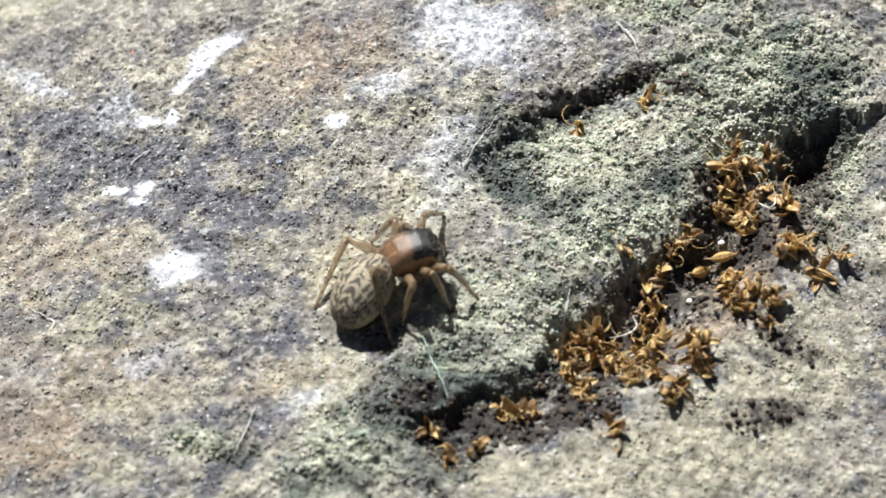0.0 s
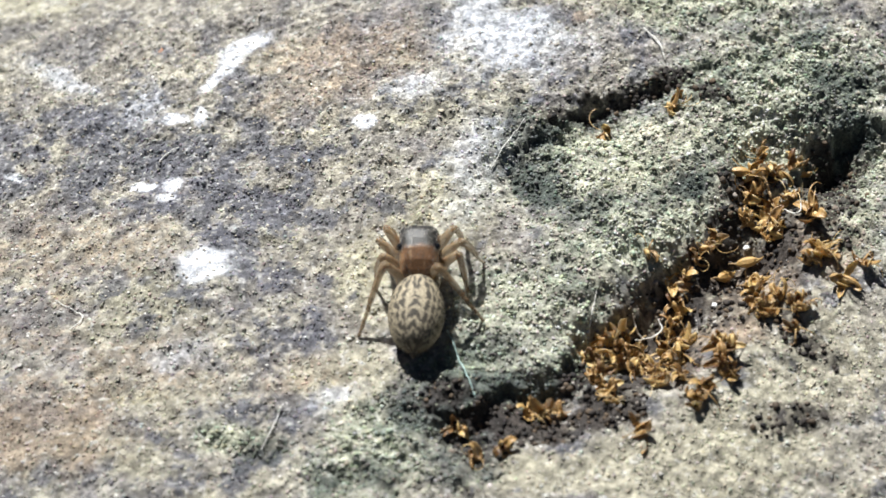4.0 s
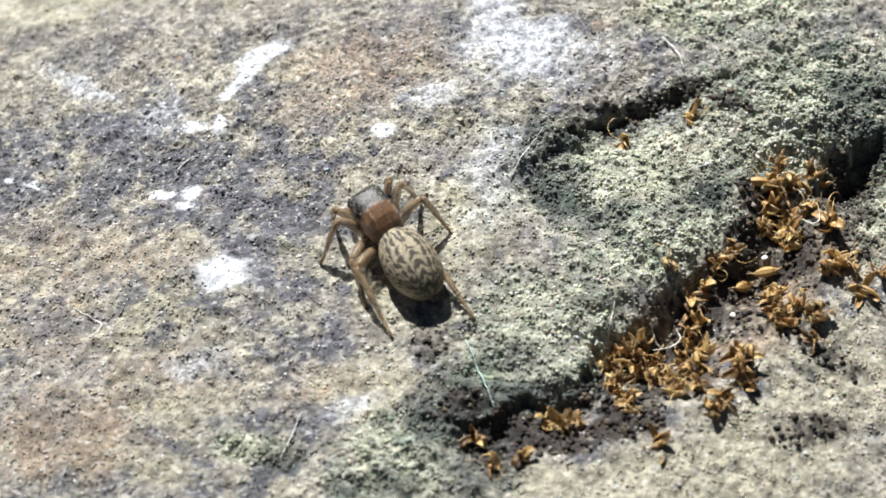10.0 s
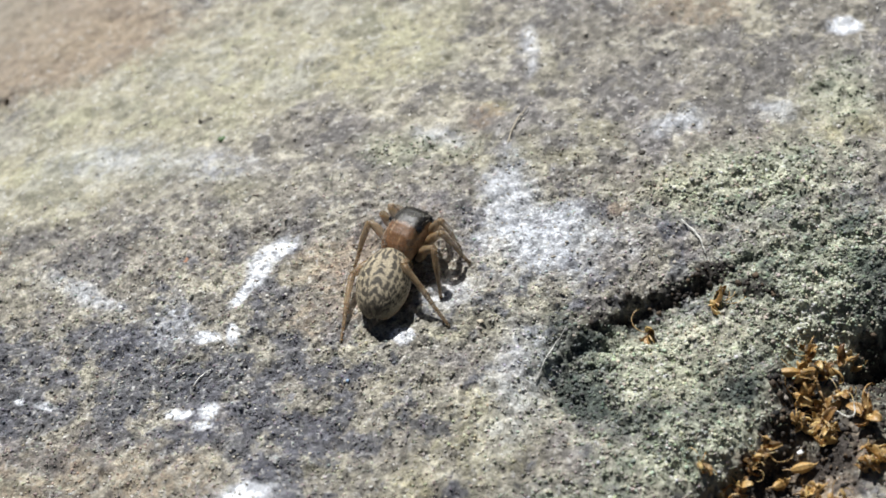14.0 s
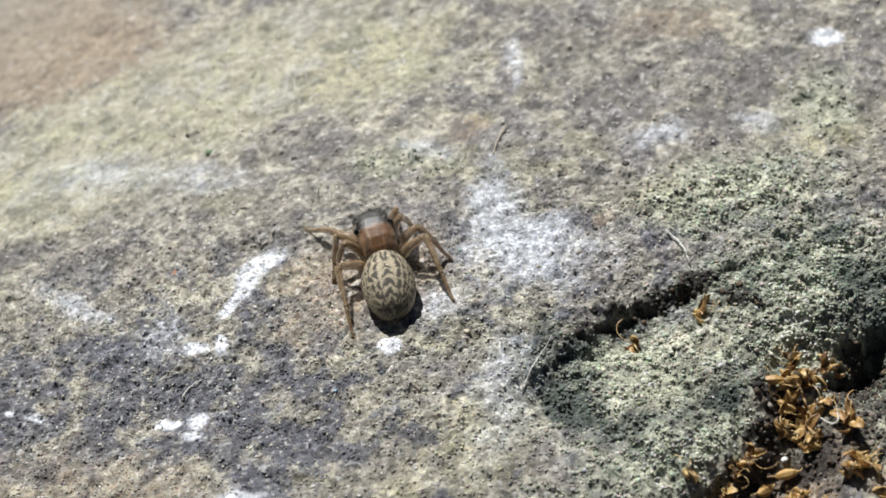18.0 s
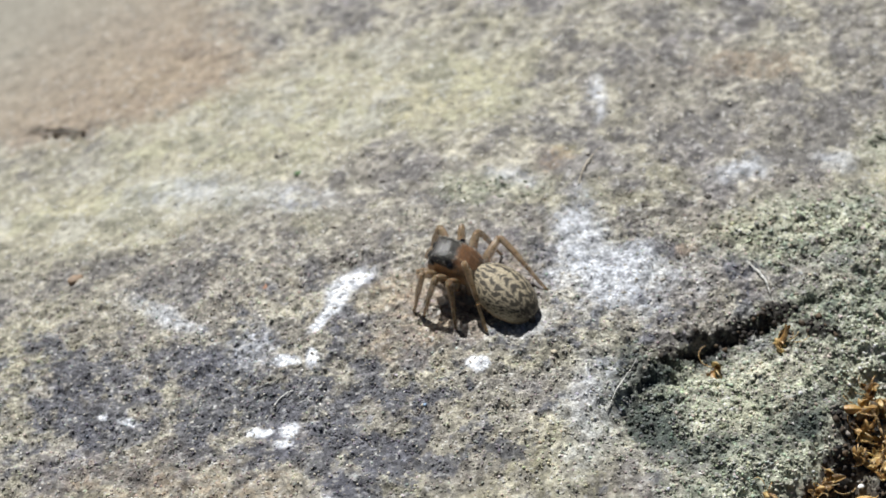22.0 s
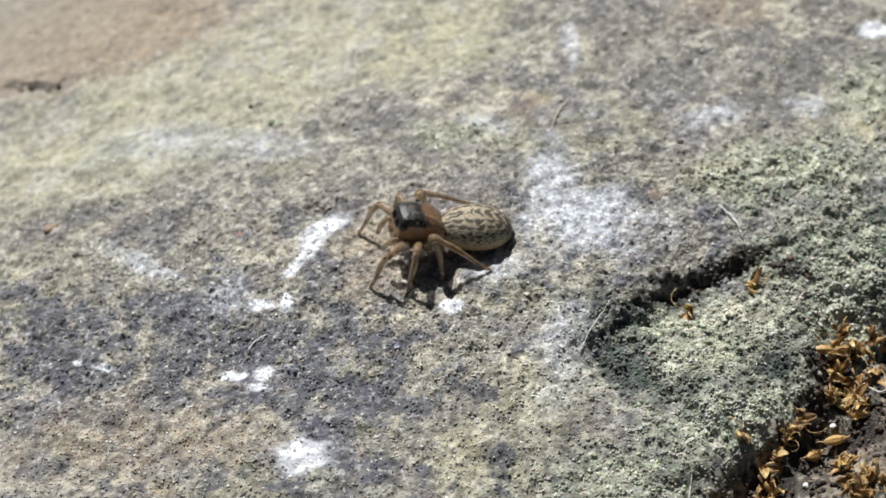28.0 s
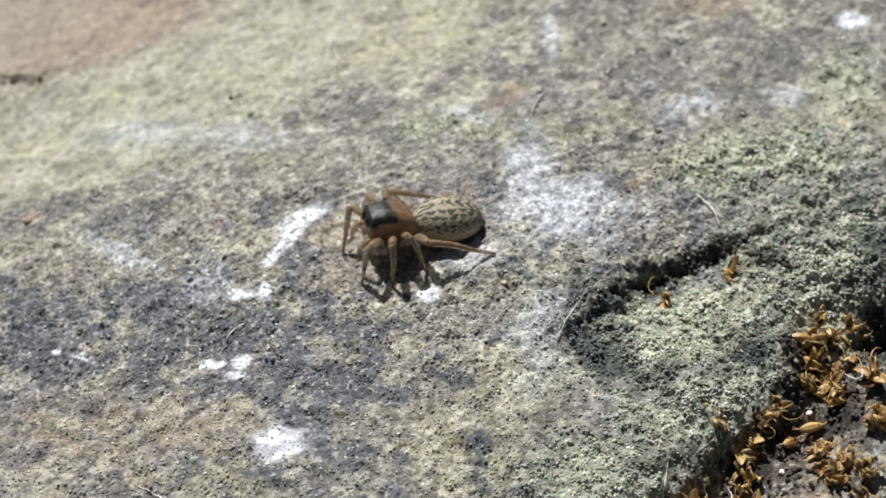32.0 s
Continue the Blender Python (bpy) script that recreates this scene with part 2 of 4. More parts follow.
def broken(x, y):
    wx, wy = x + 0.85 * (clouds(x, y, 0.6, 21, 4) - 0.5), y + 0.85 * (clouds(x, y, 0.6, 22, 4) - 0.5)
    lx, ly = x + 0.5 * (clouds(x, y, 1.1, 23, 2) - 0.5), y + 0.5 * (clouds(x, y, 1.1, 24, 2) - 0.5)
    return scarp(wx, wy, LEDGE, 0.35, 0.7, 0.32) + scarp(wx, wy, BANK, 0.40, 0.6, 0.28) + scarp(wx, wy, HOLE, 0.85, 0.7) + scarp(wx, wy, RIM, 0.08, 0.8, 0.4) + scarp(wx, wy, FAR_CRACK, 0.22, 0.3)


# Patches of crust, stain and painted shade on the stone: x, y, two radii, turn in degrees, strength.
SLATE = [
    (-4.54, -9.85, 1.27, 0.89, 162, 0.7),
    (-4, -10.66, 0.85, 0.71, 153, 0.7),
    (-2.7, -16.53, 1.91, 0.91, 177, 0.4),
    (-1.41, -18.37, 1.5, 0.72, 179, 0.5),
    (-2.95, -6.85, 1.59, 0.95, 163, 0.35),
    (-8.39, -11.26, 3.62, 1.52, 167, 0.4),
    (-4.17, -11.64, 2.03, 1.54, 168, 0.45),
    (-7.33, -8.91, 6.04, 1.97, 169, 0.52),
    (-3.49, -5.94, 2.18, 1.17, 165, 0.3),
    (-5.54, -8.7, 2.14, 1.04, 167, 0.8),
    (-3.93, -10.64, 1.07, 0.86, 111, 0.9),
    (-7.54, -8.35, 1.63, 0.95, 161, 0.6),
    (-6.25, -10.69, 1.55, 0.73, 168, 0.6),
    (-2.1, -14.37, 0.72, 0.36, 92, 0.8),
    (-2.9, -13.53, 0.39, 0.29, 175, 0.8),
    (-3.44, -12.95, 0.53, 0.46, 173, 0.7),
    (-7.12, -15.72, 0.6, 0.25, 172, 0.8),
    (-4.99, -13.75, 0.8, 0.46, 171, 0.6),
    (-8.87, -13.68, 0.83, 0.34, 170, 0.6),
    (-3.3, -9.15, 1, 0.58, 164, 0.7),
    (-1.88, -11.49, 0.68, 0.37, 172, 0.7),
    (-9.26, -9.6, 1.03, 0.42, 166, 0.6),
    (-11.2, -6.86, 1.4, 0.77, 158, 0.6),
    (-3.39, -12.75, 1.46, 0.64, 176, 0.5),
    (-7.78, -7.66, 2.32, 0.76, 167, 0.5),
    (-5.37, -8.9, 1.31, 1.05, 150, 0.6),
    (-4.69, -10.11, 1.01, 0.86, 143, 0.6),
    (-5.93, -11.7, 1.25, 0.52, 167, 0.45),
    (-2.36, -10.13, 0.84, 0.66, 158, 0.4),
    (-8.73, -9.2, 1.87, 0.73, 167, 0.6),
    (-9.36, -3.9, 1.58, 0.74, 159, 0.6),
    (5.6, -0.86, 1.68, 0.86, -167, 0.55),
    (8.65, -0.44, 1.66, 1.3, -175, 0.5),
    (-1.92, -2.05, 0.92, 0.65, 158, 0.5),
]
SLATE_FAR = [
    (-0.02, -2.54, 0.9, 0.75, 155, 0.5),
    (6.83, -0.53, 1.34, 1.1, -179, 0.5),
    (7.57, -1.79, 1.18, 0.53, 178, 0.55),
    (-3.94, 2.86, 1.27, 0.93, 132, 0.35),
    (-9.06, -4.31, 0.98, 0.54, 155, 0.45),
    (-0.27, -4.44, 1.3, 0.83, 168, 0.35),
    (4.37, -1.18, 1.18, 0.66, 174, 0.5),
    (1.46, -0.29, 0.91, 0.68, 162, 0.3),
    (-11.74, 0.06, 1.06, 0.48, 153, 0.4),
    (-10.38, 1, 1.22, 0.44, 155, 0.4),
    (-9.04, -11.9, 1.13, 0.53, 167, 0.4),
    (-8.22, -16.71, 0.81, 0.6, 159, 0.5),
    (-10.49, -10.6, 1.01, 0.52, 163, 0.4),
]
WHITE = [
    (-3.84, -5.29, 0.75, 0.44, -153, 0.95),
    (-4.14, -5.78, 0.6, 0.34, -95, 0.8),
    (-4.5, -6.49, 0.77, 0.19, -128, 0.9),
    (-5.53, -7.79, 0.41, 0.2, 166, 1.2),
    (-4.82, -7.87, 0.35, 0.23, -101, 0.9),
    (-0.85, -8.7, 0.37, 0.30, 109, 1.5),
    (-6.13, -9.95, 0.37, 0.19, 167, 1.3),
    (-5.4, -10.03, 0.31, 0.23, 108, 1),
    (-5.61, -10.45, 0.3, 0.17, -177, 0.8),
    (-4.57, -12.83, 0.83, 0.62, 170, 0.95),
    (-4.74, -12.84, 0.43, 0.37, 133, 0.9),
    (-9.39, -9.03, 0.33, 0.14, 165, 0.8),
    (-10.06, -8.77, 0.17, 0.12, 135, 1),
    (10.98, 0.53, 0.49, 0.31, -177, 1.1),
    (2.92, 1.01, 0.62, 0.36, 88, 0.4),
    (2.91, 0.06, 0.49, 0.19, 75, 0.35),
]
HAZE = [
    (1.67, -10.28, 2.28, 0.77, 76, 0.45),
    (2.79, -6.16, 1.4, 1.12, 178, 1),
    (2.12, -4.96, 0.99, 0.66, 113, 0.7),
    (0.34, -7.52, 0.84, 0.5, -166, 0.6),
    (1.75, -9.62, 1.49, 0.59, 73, 0.5),
    (2.86, -5.75, 1.7, 0.95, 168, 1.1),
    (1.96, -4.54, 1.43, 0.79, 83, 0.9),
    (2.12, -7, 0.84, 0.59, -180, 0.4),
    (-8.11, -0.72, 1.88, 0.73, 167, 0.38),
    (-5.81, -1.55, 1.99, 0.64, 152, 0.38),
    (6.44, -2.57, 0.91, 0.4, -167, 0.6),
    (8.84, -2.28, 0.59, 0.45, -174, 0.5),
    (0.45, -2.06, 0.93, 0.38, 154, 0.4),
    (-8.49, -5.6, 1.44, 0.34, 137, 0.6),
    (-6.49, -7.12, 0.93, 0.77, -109, 0.35),
    (-4.93, -15.3, 0.92, 0.47, 173, 0.4),
    (-1.43, -16.59, 0.77, 0.33, -157, 0.5),
]
CREAM = [
    (-5.99, 1.67, 5.89, 2.49, -162, 0.9),
    (-10.26, -0.99, 4.01, 1.73, 171, 0.85),
    (-0.86, 1.69, 2.39, 1.68, -150, 0.85),
    (-1.05, -15.99, 1.15, 1.06, 167, 0.75),
    (6.6, -18.24, 3.63, 0.96, -170, 0.8),
    (9.6, -15.77, 1.9, 1.43, -138, 0.65),
    (1.59, -10.96, 2.07, 0.92, 73, 0.4),
    (9.86, -2.42, 1.35, 1.01, -171, 0.45),
    (-6.87, -11.69, 2.11, 0.87, 167, 0.35),
    (-5.53, -16.34, 2.07, 0.62, 175, 0.4),
    (6.08, -9.71, 1.64, 0.63, -147, 0.45),
    (3.32, -18.65, 1.75, 0.7, -177, 0.8),
    (7.8, -17.33, 1.93, 0.84, -174, 0.7),
    (5.2, -18.59, 2.52, 0.7, -177, 0.8),
    (-10.35, -4.96, 2.56, 0.7, 157, 0.3),
]
YELLOW = [
    (5.61, -10.75, 1.23, 0.65, -172, 0.35),
    (4.05, -9.63, 0.68, 0.48, 179, 0.3),
    (7.48, -8.98, 0.86, 0.48, -165, 0.3),
    (-1.17, 1.77, 2, 1.26, -166, 0.3),
    (-1.82, 0.92, 1.41, 0.72, 162, 0.25),
    (1.84, -1.28, 0.52, 0.4, 164, 0.6),
    (0.93, -10.8, 0.65, 0.4, 89, 0.55),
    (10.5, -3.04, 0.89, 0.6, -174, 0.5),
    (-11.07, -0.45, 1.86, 0.66, 174, 0.25),
    (1.19, -11.13, 0.99, 0.91, 58, 0.5),
    (1.07, -11.81, 1.36, 1.07, 146, 0.45),
    (-7.27, -17.27, 0.91, 0.38, 173, 0.35),
    (-5.91, -16.34, 0.78, 0.19, 175, 0.45),
    (-7.83, -13.31, 0.82, 0.24, 171, 0.35),
    (-0.73, -12.78, 0.94, 0.8, 90, 0.3),
]
RUST = [
    (-11.81, 9.87, 5.53, 2.52, 141, 1),
    (8.1, -12.9, 1.3, 1.05, 137, 1),
    (9.93, -12.15, 1.07, 0.95, -166, 0.8),
    (6.08, -14.84, 1.25, 0.95, 124, 1),
    (-8.67, -11.39, 3.62, 1.35, 168, 0.35),
    (3.38, -16.95, 1.52, 0.44, 171, 0.6),
    (-7.93, -17.05, 1.97, 1.35, 166, 0.6),
    (-5.58, -15.39, 1.96, 0.94, 173, 0.35),
    (-2.2, -15.94, 1.28, 0.92, 174, 0.3),
    (-8.47, -13.74, 1.66, 0.99, 165, 0.3),
    (-10.17, -11.64, 2.11, 1.01, 166, 0.3),
    (-11.18, 5.87, 4.99, 2.54, 162, 1),
    (-12.83, 5.42, 3.19, 1.83, 127, 0.8),
    (-1.28, -6.19, 2.11, 1.4, 176, 0.5),
    (-1.19, -7.28, 0.8, 0.6, 154, 0.6),
    (-2.37, -7.66, 1.17, 0.76, 158, 0.4),
    (-2.95, -7.05, 1.3, 0.85, 161, 0.08),
    (-0.01, -5.95, 1.33, 0.98, 98, 0.4),
    (7.23, 1.52, 1.82, 0.59, 175, 0.4),
    (7.24, -14.66, 1.42, 0.48, 169, 0.8),
    (4.78, -5.1, 0.26, 0.2, 179, 0.6),
    (1.52, -1.57, 0.6, 0.44, 165, 0.4),
    (4.65, -5.14, 0.24, 0.23, 87, 0.9),
    (7.83, -13.85, 1.28, 0.96, 109, 0.5),
]
GREEN = [
    (4.71, -10.04, 2.36, 1.53, -162, 0.55),
    (9.26, -7.35, 2.79, 1.56, -161, 0.75),
    (8.3, -9.25, 2.11, 0.85, -160, 0.65),
    (3.09, -14.19, 2.21, 1.33, -173, 0.45),
    (3.69, -15.58, 1.57, 0.71, -169, 0.6),
    (-0.41, -18.1, 1.25, 1.15, -173, 0.7),
    (-1.16, -18.66, 0.87, 0.71, 176, 0.6),
    (-3.81, -17.61, 0.7, 0.42, 174, 0.7),
    (10.79, -9.4, 2.69, 1.16, 88, 0.6),
    (8.09, -4.58, 2.37, 1.13, -172, 0.6),
    (-0.16, -2.4, 1.33, 0.54, 169, 0.35),
    (5.7, -11.95, 2.4, 0.95, -159, 0.65),
    (1.64, -15.74, 1.16, 1.01, -170, 0.7),
    (10.58, -1.6, 1.27, 0.88, 74, 0.4),
]
# Dark lichen; patches along ledge and bank also stand in for shade.
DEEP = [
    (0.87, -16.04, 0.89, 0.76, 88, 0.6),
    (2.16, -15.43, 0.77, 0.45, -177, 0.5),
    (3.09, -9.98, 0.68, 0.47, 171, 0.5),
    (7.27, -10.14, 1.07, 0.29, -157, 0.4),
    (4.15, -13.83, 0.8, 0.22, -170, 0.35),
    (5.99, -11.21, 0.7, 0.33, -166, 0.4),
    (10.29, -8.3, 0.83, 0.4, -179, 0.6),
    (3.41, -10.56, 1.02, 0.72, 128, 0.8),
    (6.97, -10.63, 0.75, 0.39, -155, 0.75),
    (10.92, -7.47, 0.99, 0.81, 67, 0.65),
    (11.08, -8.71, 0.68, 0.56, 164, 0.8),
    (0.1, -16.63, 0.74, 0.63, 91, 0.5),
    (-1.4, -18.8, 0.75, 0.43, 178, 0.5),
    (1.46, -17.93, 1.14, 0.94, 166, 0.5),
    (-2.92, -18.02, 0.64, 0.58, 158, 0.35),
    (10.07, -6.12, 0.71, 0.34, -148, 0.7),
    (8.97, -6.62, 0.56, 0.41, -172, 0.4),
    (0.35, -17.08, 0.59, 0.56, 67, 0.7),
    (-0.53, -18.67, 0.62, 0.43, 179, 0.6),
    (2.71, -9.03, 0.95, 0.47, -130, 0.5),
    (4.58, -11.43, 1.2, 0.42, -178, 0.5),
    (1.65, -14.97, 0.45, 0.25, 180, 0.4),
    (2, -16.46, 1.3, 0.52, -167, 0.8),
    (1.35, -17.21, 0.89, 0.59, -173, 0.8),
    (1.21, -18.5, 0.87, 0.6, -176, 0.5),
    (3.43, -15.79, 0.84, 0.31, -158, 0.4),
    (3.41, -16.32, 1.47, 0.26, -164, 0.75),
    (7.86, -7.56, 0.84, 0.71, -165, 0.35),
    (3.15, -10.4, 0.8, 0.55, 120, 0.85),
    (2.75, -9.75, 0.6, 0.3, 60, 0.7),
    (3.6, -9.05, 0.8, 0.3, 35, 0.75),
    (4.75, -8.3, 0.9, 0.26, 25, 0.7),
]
# Dark trench soil, with the shade of trench, ledge and hole painted in.
SOIL_AND_SHADE = [
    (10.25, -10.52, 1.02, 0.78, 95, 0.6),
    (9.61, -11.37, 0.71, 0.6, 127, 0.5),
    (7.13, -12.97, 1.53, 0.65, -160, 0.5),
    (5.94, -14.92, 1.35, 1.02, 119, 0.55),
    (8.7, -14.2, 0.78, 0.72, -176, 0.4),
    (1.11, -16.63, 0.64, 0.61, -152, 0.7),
    # Next four: shade at the foot of the bank, painted in.
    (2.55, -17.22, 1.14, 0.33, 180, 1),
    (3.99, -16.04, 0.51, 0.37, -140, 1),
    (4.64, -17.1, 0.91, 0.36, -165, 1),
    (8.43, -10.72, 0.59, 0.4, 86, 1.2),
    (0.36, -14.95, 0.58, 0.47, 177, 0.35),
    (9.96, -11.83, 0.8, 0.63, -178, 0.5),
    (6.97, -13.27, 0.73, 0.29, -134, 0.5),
    # Next four: shade in the ledge's drop, put into the stone's colour.
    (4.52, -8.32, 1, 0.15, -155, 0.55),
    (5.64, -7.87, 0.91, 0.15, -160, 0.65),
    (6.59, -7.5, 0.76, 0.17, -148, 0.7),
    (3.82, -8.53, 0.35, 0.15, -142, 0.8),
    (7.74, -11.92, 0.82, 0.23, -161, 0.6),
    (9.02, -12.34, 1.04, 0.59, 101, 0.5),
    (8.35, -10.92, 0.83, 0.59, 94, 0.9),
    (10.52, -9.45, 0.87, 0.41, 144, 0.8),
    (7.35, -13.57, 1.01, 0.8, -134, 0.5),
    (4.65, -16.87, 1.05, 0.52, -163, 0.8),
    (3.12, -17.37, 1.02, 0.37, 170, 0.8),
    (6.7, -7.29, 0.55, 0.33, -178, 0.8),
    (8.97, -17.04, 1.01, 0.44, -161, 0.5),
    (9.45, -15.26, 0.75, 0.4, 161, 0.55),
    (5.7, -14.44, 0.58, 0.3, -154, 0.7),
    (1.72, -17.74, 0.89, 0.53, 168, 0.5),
    # From here on: shade around the husks and in the hole, painted darker.
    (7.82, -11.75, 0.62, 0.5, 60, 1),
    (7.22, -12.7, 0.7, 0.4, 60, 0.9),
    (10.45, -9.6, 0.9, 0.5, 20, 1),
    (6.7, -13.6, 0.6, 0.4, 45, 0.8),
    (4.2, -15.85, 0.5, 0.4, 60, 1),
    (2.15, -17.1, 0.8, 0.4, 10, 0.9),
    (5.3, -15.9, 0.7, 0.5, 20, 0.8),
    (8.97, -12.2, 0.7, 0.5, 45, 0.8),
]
# Dark spots; shade of the far crack and ledge is painted in too.
SPOTS_AND_SHADE = [
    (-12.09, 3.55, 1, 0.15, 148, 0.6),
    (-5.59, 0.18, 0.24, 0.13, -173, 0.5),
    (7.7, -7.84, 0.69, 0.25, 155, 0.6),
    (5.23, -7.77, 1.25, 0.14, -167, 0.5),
]


def axis(lo, hi, step):
    mid = np.arange(lo, hi + step / 2, step)
    grow = step * np.cumsum(1.25 ** np.arange(1, 62))
    grow = grow[grow < 6000]
    return np.concatenate([(lo - grow)[::-1], mid, hi + grow])


XS, YS = axis(-13.5, 13.5, 0.036), axis(-20.5, 8.6, 0.036)
GX, GY = np.meshgrid(XS, YS, indexing="ij")
WARP_X, WARP_Y = (clouds(GX, GY, 0.8, 31, 4) - 0.5) * 1.3, (clouds(GX, GY, 0.8, 41, 4) - 0.5) * 1.3
SPECK = 0.6 * lattice(GX, GY, 0.10, 51) + 0.4 * clouds(GX, GY, 0.34, 52, 2)
RANK = 0.04 + 0.92 * smooth(0.18, 0.80, SPECK)


def cover(rows, crisp=0.55, rim=(1.35, 0.45)):
    """How far the patches cover each spot of the plan, with ragged, grainy borders."""
    total = np.zeros(GX.shape)
    for cx, cy, ra, rb, turn, strength in rows:
        reach = 1.6 * max(ra, rb) + 0.6
        part_x = slice(np.searchsorted(XS, cx - reach), np.searchsorted(XS, cx + reach))
        part_y = slice(np.searchsorted(YS, cy - reach), np.searchsorted(YS, cy + reach))
        k = min(1.0, 1.1 * min(ra, rb))
        px, py = GX[part_x, part_y] + k * WARP_X[part_x, part_y] - cx, GY[part_x, part_y] + k * WARP_Y[part_x, part_y] - cy
        c, s = math.cos(radians(turn)), math.sin(radians(turn))
        d = np.hypot((c * px + s * py) / ra, (c * py - s * px) / rb)
        total[part_x, part_y] = np.maximum(total[part_x, part_y], strength * smooth(*rim, d))
    total = np.clip(1.35 * total, 0, 1)
    return np.clip((1 - crisp) * total + crisp * smooth(0.0, 0.2, total) * smooth(-0.22, 0.22, 1.1 * total - RANK), 0, 1)


def tinted(tone, mask, colour, depth=1.0):
    return tone + (depth * mask)[..., None] * (np.array(colour) - tone)


def ground_tone(masks):
    mottle, grain = clouds(GX, GY, 1.4, 61, 4), clouds(GX, GY, 0.16, 71, 2)
    tone = np.zeros((*GX.shape, 3)) + np.array((0.280, 0.255, 0.213))
    tone = tinted(tone, smooth(0.46, 0.66, mottle), (0.45, 0.41, 0.31), 0.7)
    tone = tinted(tone, smooth(0.50, 0.70, clouds(GX, GY, 2.6, 84, 3)), (0.36, 0.34, 0.22), 0.4)
    tone = tinted(tone, smooth(0.50, 0.72, clouds(GX, GY, 1.9, 87, 4)), (0.225, 0.209, 0.222), 0.6)
    tone = tinted(tone, smooth(0.53, 0.64, clouds(GX, GY, 0.55, 101, 3)), (0.50, 0.465, 0.37), 0.5)
    tone = tinted(tone, smooth(0.46, 0.35, clouds(GX, GY, 0.48, 103, 3)), (0.17, 0.155, 0.15), 0.42)
    tone = tinted(tone, masks["cream"] * smooth(-8.0, -4.0, GY), (0.405, 0.374, 0.272), 0.85)
    tone = tinted(tone, masks["cream"] * smooth(-4.0, -8.0, GY), (0.425, 0.390, 0.285), 0.85)
    tone = tinted(tone, masks["yellow"], (0.50, 0.45, 0.23), 0.55)
    crust = masks["cream"] * smooth(-7.0, -3.0, GY)
    tone = tinted(tone, crust * smooth(0.50, 0.62, clouds(GX, GY, 0.9, 105, 3)), (0.44, 0.42, 0.285), 0.6)
    tone = tinted(tone, crust * smooth(0.47, 0.36, clouds(GX, GY, 0.7, 107, 4)), (0.26, 0.25, 0.19), 0.7)
    tone = tinted(tone, crust * smooth(0.54, 0.66, clouds(GX, GY, 0.6, 109, 3)), (0.46, 0.44, 0.375), 0.6)
    tone = tinted(tone, masks["rust"], (0.305, 0.233, 0.165), 0.85)
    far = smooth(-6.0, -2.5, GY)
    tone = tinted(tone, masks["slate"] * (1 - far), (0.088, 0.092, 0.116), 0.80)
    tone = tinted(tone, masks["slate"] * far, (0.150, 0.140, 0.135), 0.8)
    tone = tinted(tone, masks["green"], (0.425, 0.435, 0.325), 0.85)
    tone = tinted(tone, masks["green"] * smooth(0.52, 0.64, clouds(GX, GY, 0.65, 111, 3)), (0.56, 0.555, 0.41), 0.7)
    tone = tinted(tone, masks["green"] * smooth(0.48, 0.36, clouds(GX, GY, 0.8, 113, 4)), (0.11, 0.15, 0.11), 0.65)
    # Dark green lichen, with shade painted along the ledge and the bank.
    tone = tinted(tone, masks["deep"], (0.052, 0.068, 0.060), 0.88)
    tone = tinted(tone, masks["haze"], (0.59, 0.605, 0.635), 0.8)
    # Near-black colour for trench soil and for shade painted into recesses.
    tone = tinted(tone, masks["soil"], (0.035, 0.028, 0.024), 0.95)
    tone = tinted(tone, masks["white"], (0.80, 0.81, 0.84), 0.95)
    speckle = smooth(0.30, 0.75, grain)
    calm = 1 - 0.5 * np.clip(masks["cream"] * far + masks["rust"] * far, 0, 1)
    tone = tone * (1 + calm * (0.50 * speckle - 0.28))[..., None]
    fleck = smooth(0.80, 0.90, lattice(GX, GY, 0.10, 91)) * (1 - masks["deep"]) * (1 - masks["soil"])
    tone = tinted(tone, fleck, (0.62, 0.60, 0.56), 0.5)
    pore = smooth(0.17, 0.08, lattice(GX, GY, 0.12, 93)) * (1 - masks["white"])
    tone = tinted(tone, smooth(14, 24, np.hypot(GX, GY + 7)), (0.29, 0.265, 0.215))
    return np.clip(tinted(tone, pore, (0.08, 0.075, 0.075), 0.15) * np.array((0.98, 1.0, 1.03)), 0.01, 0.92)


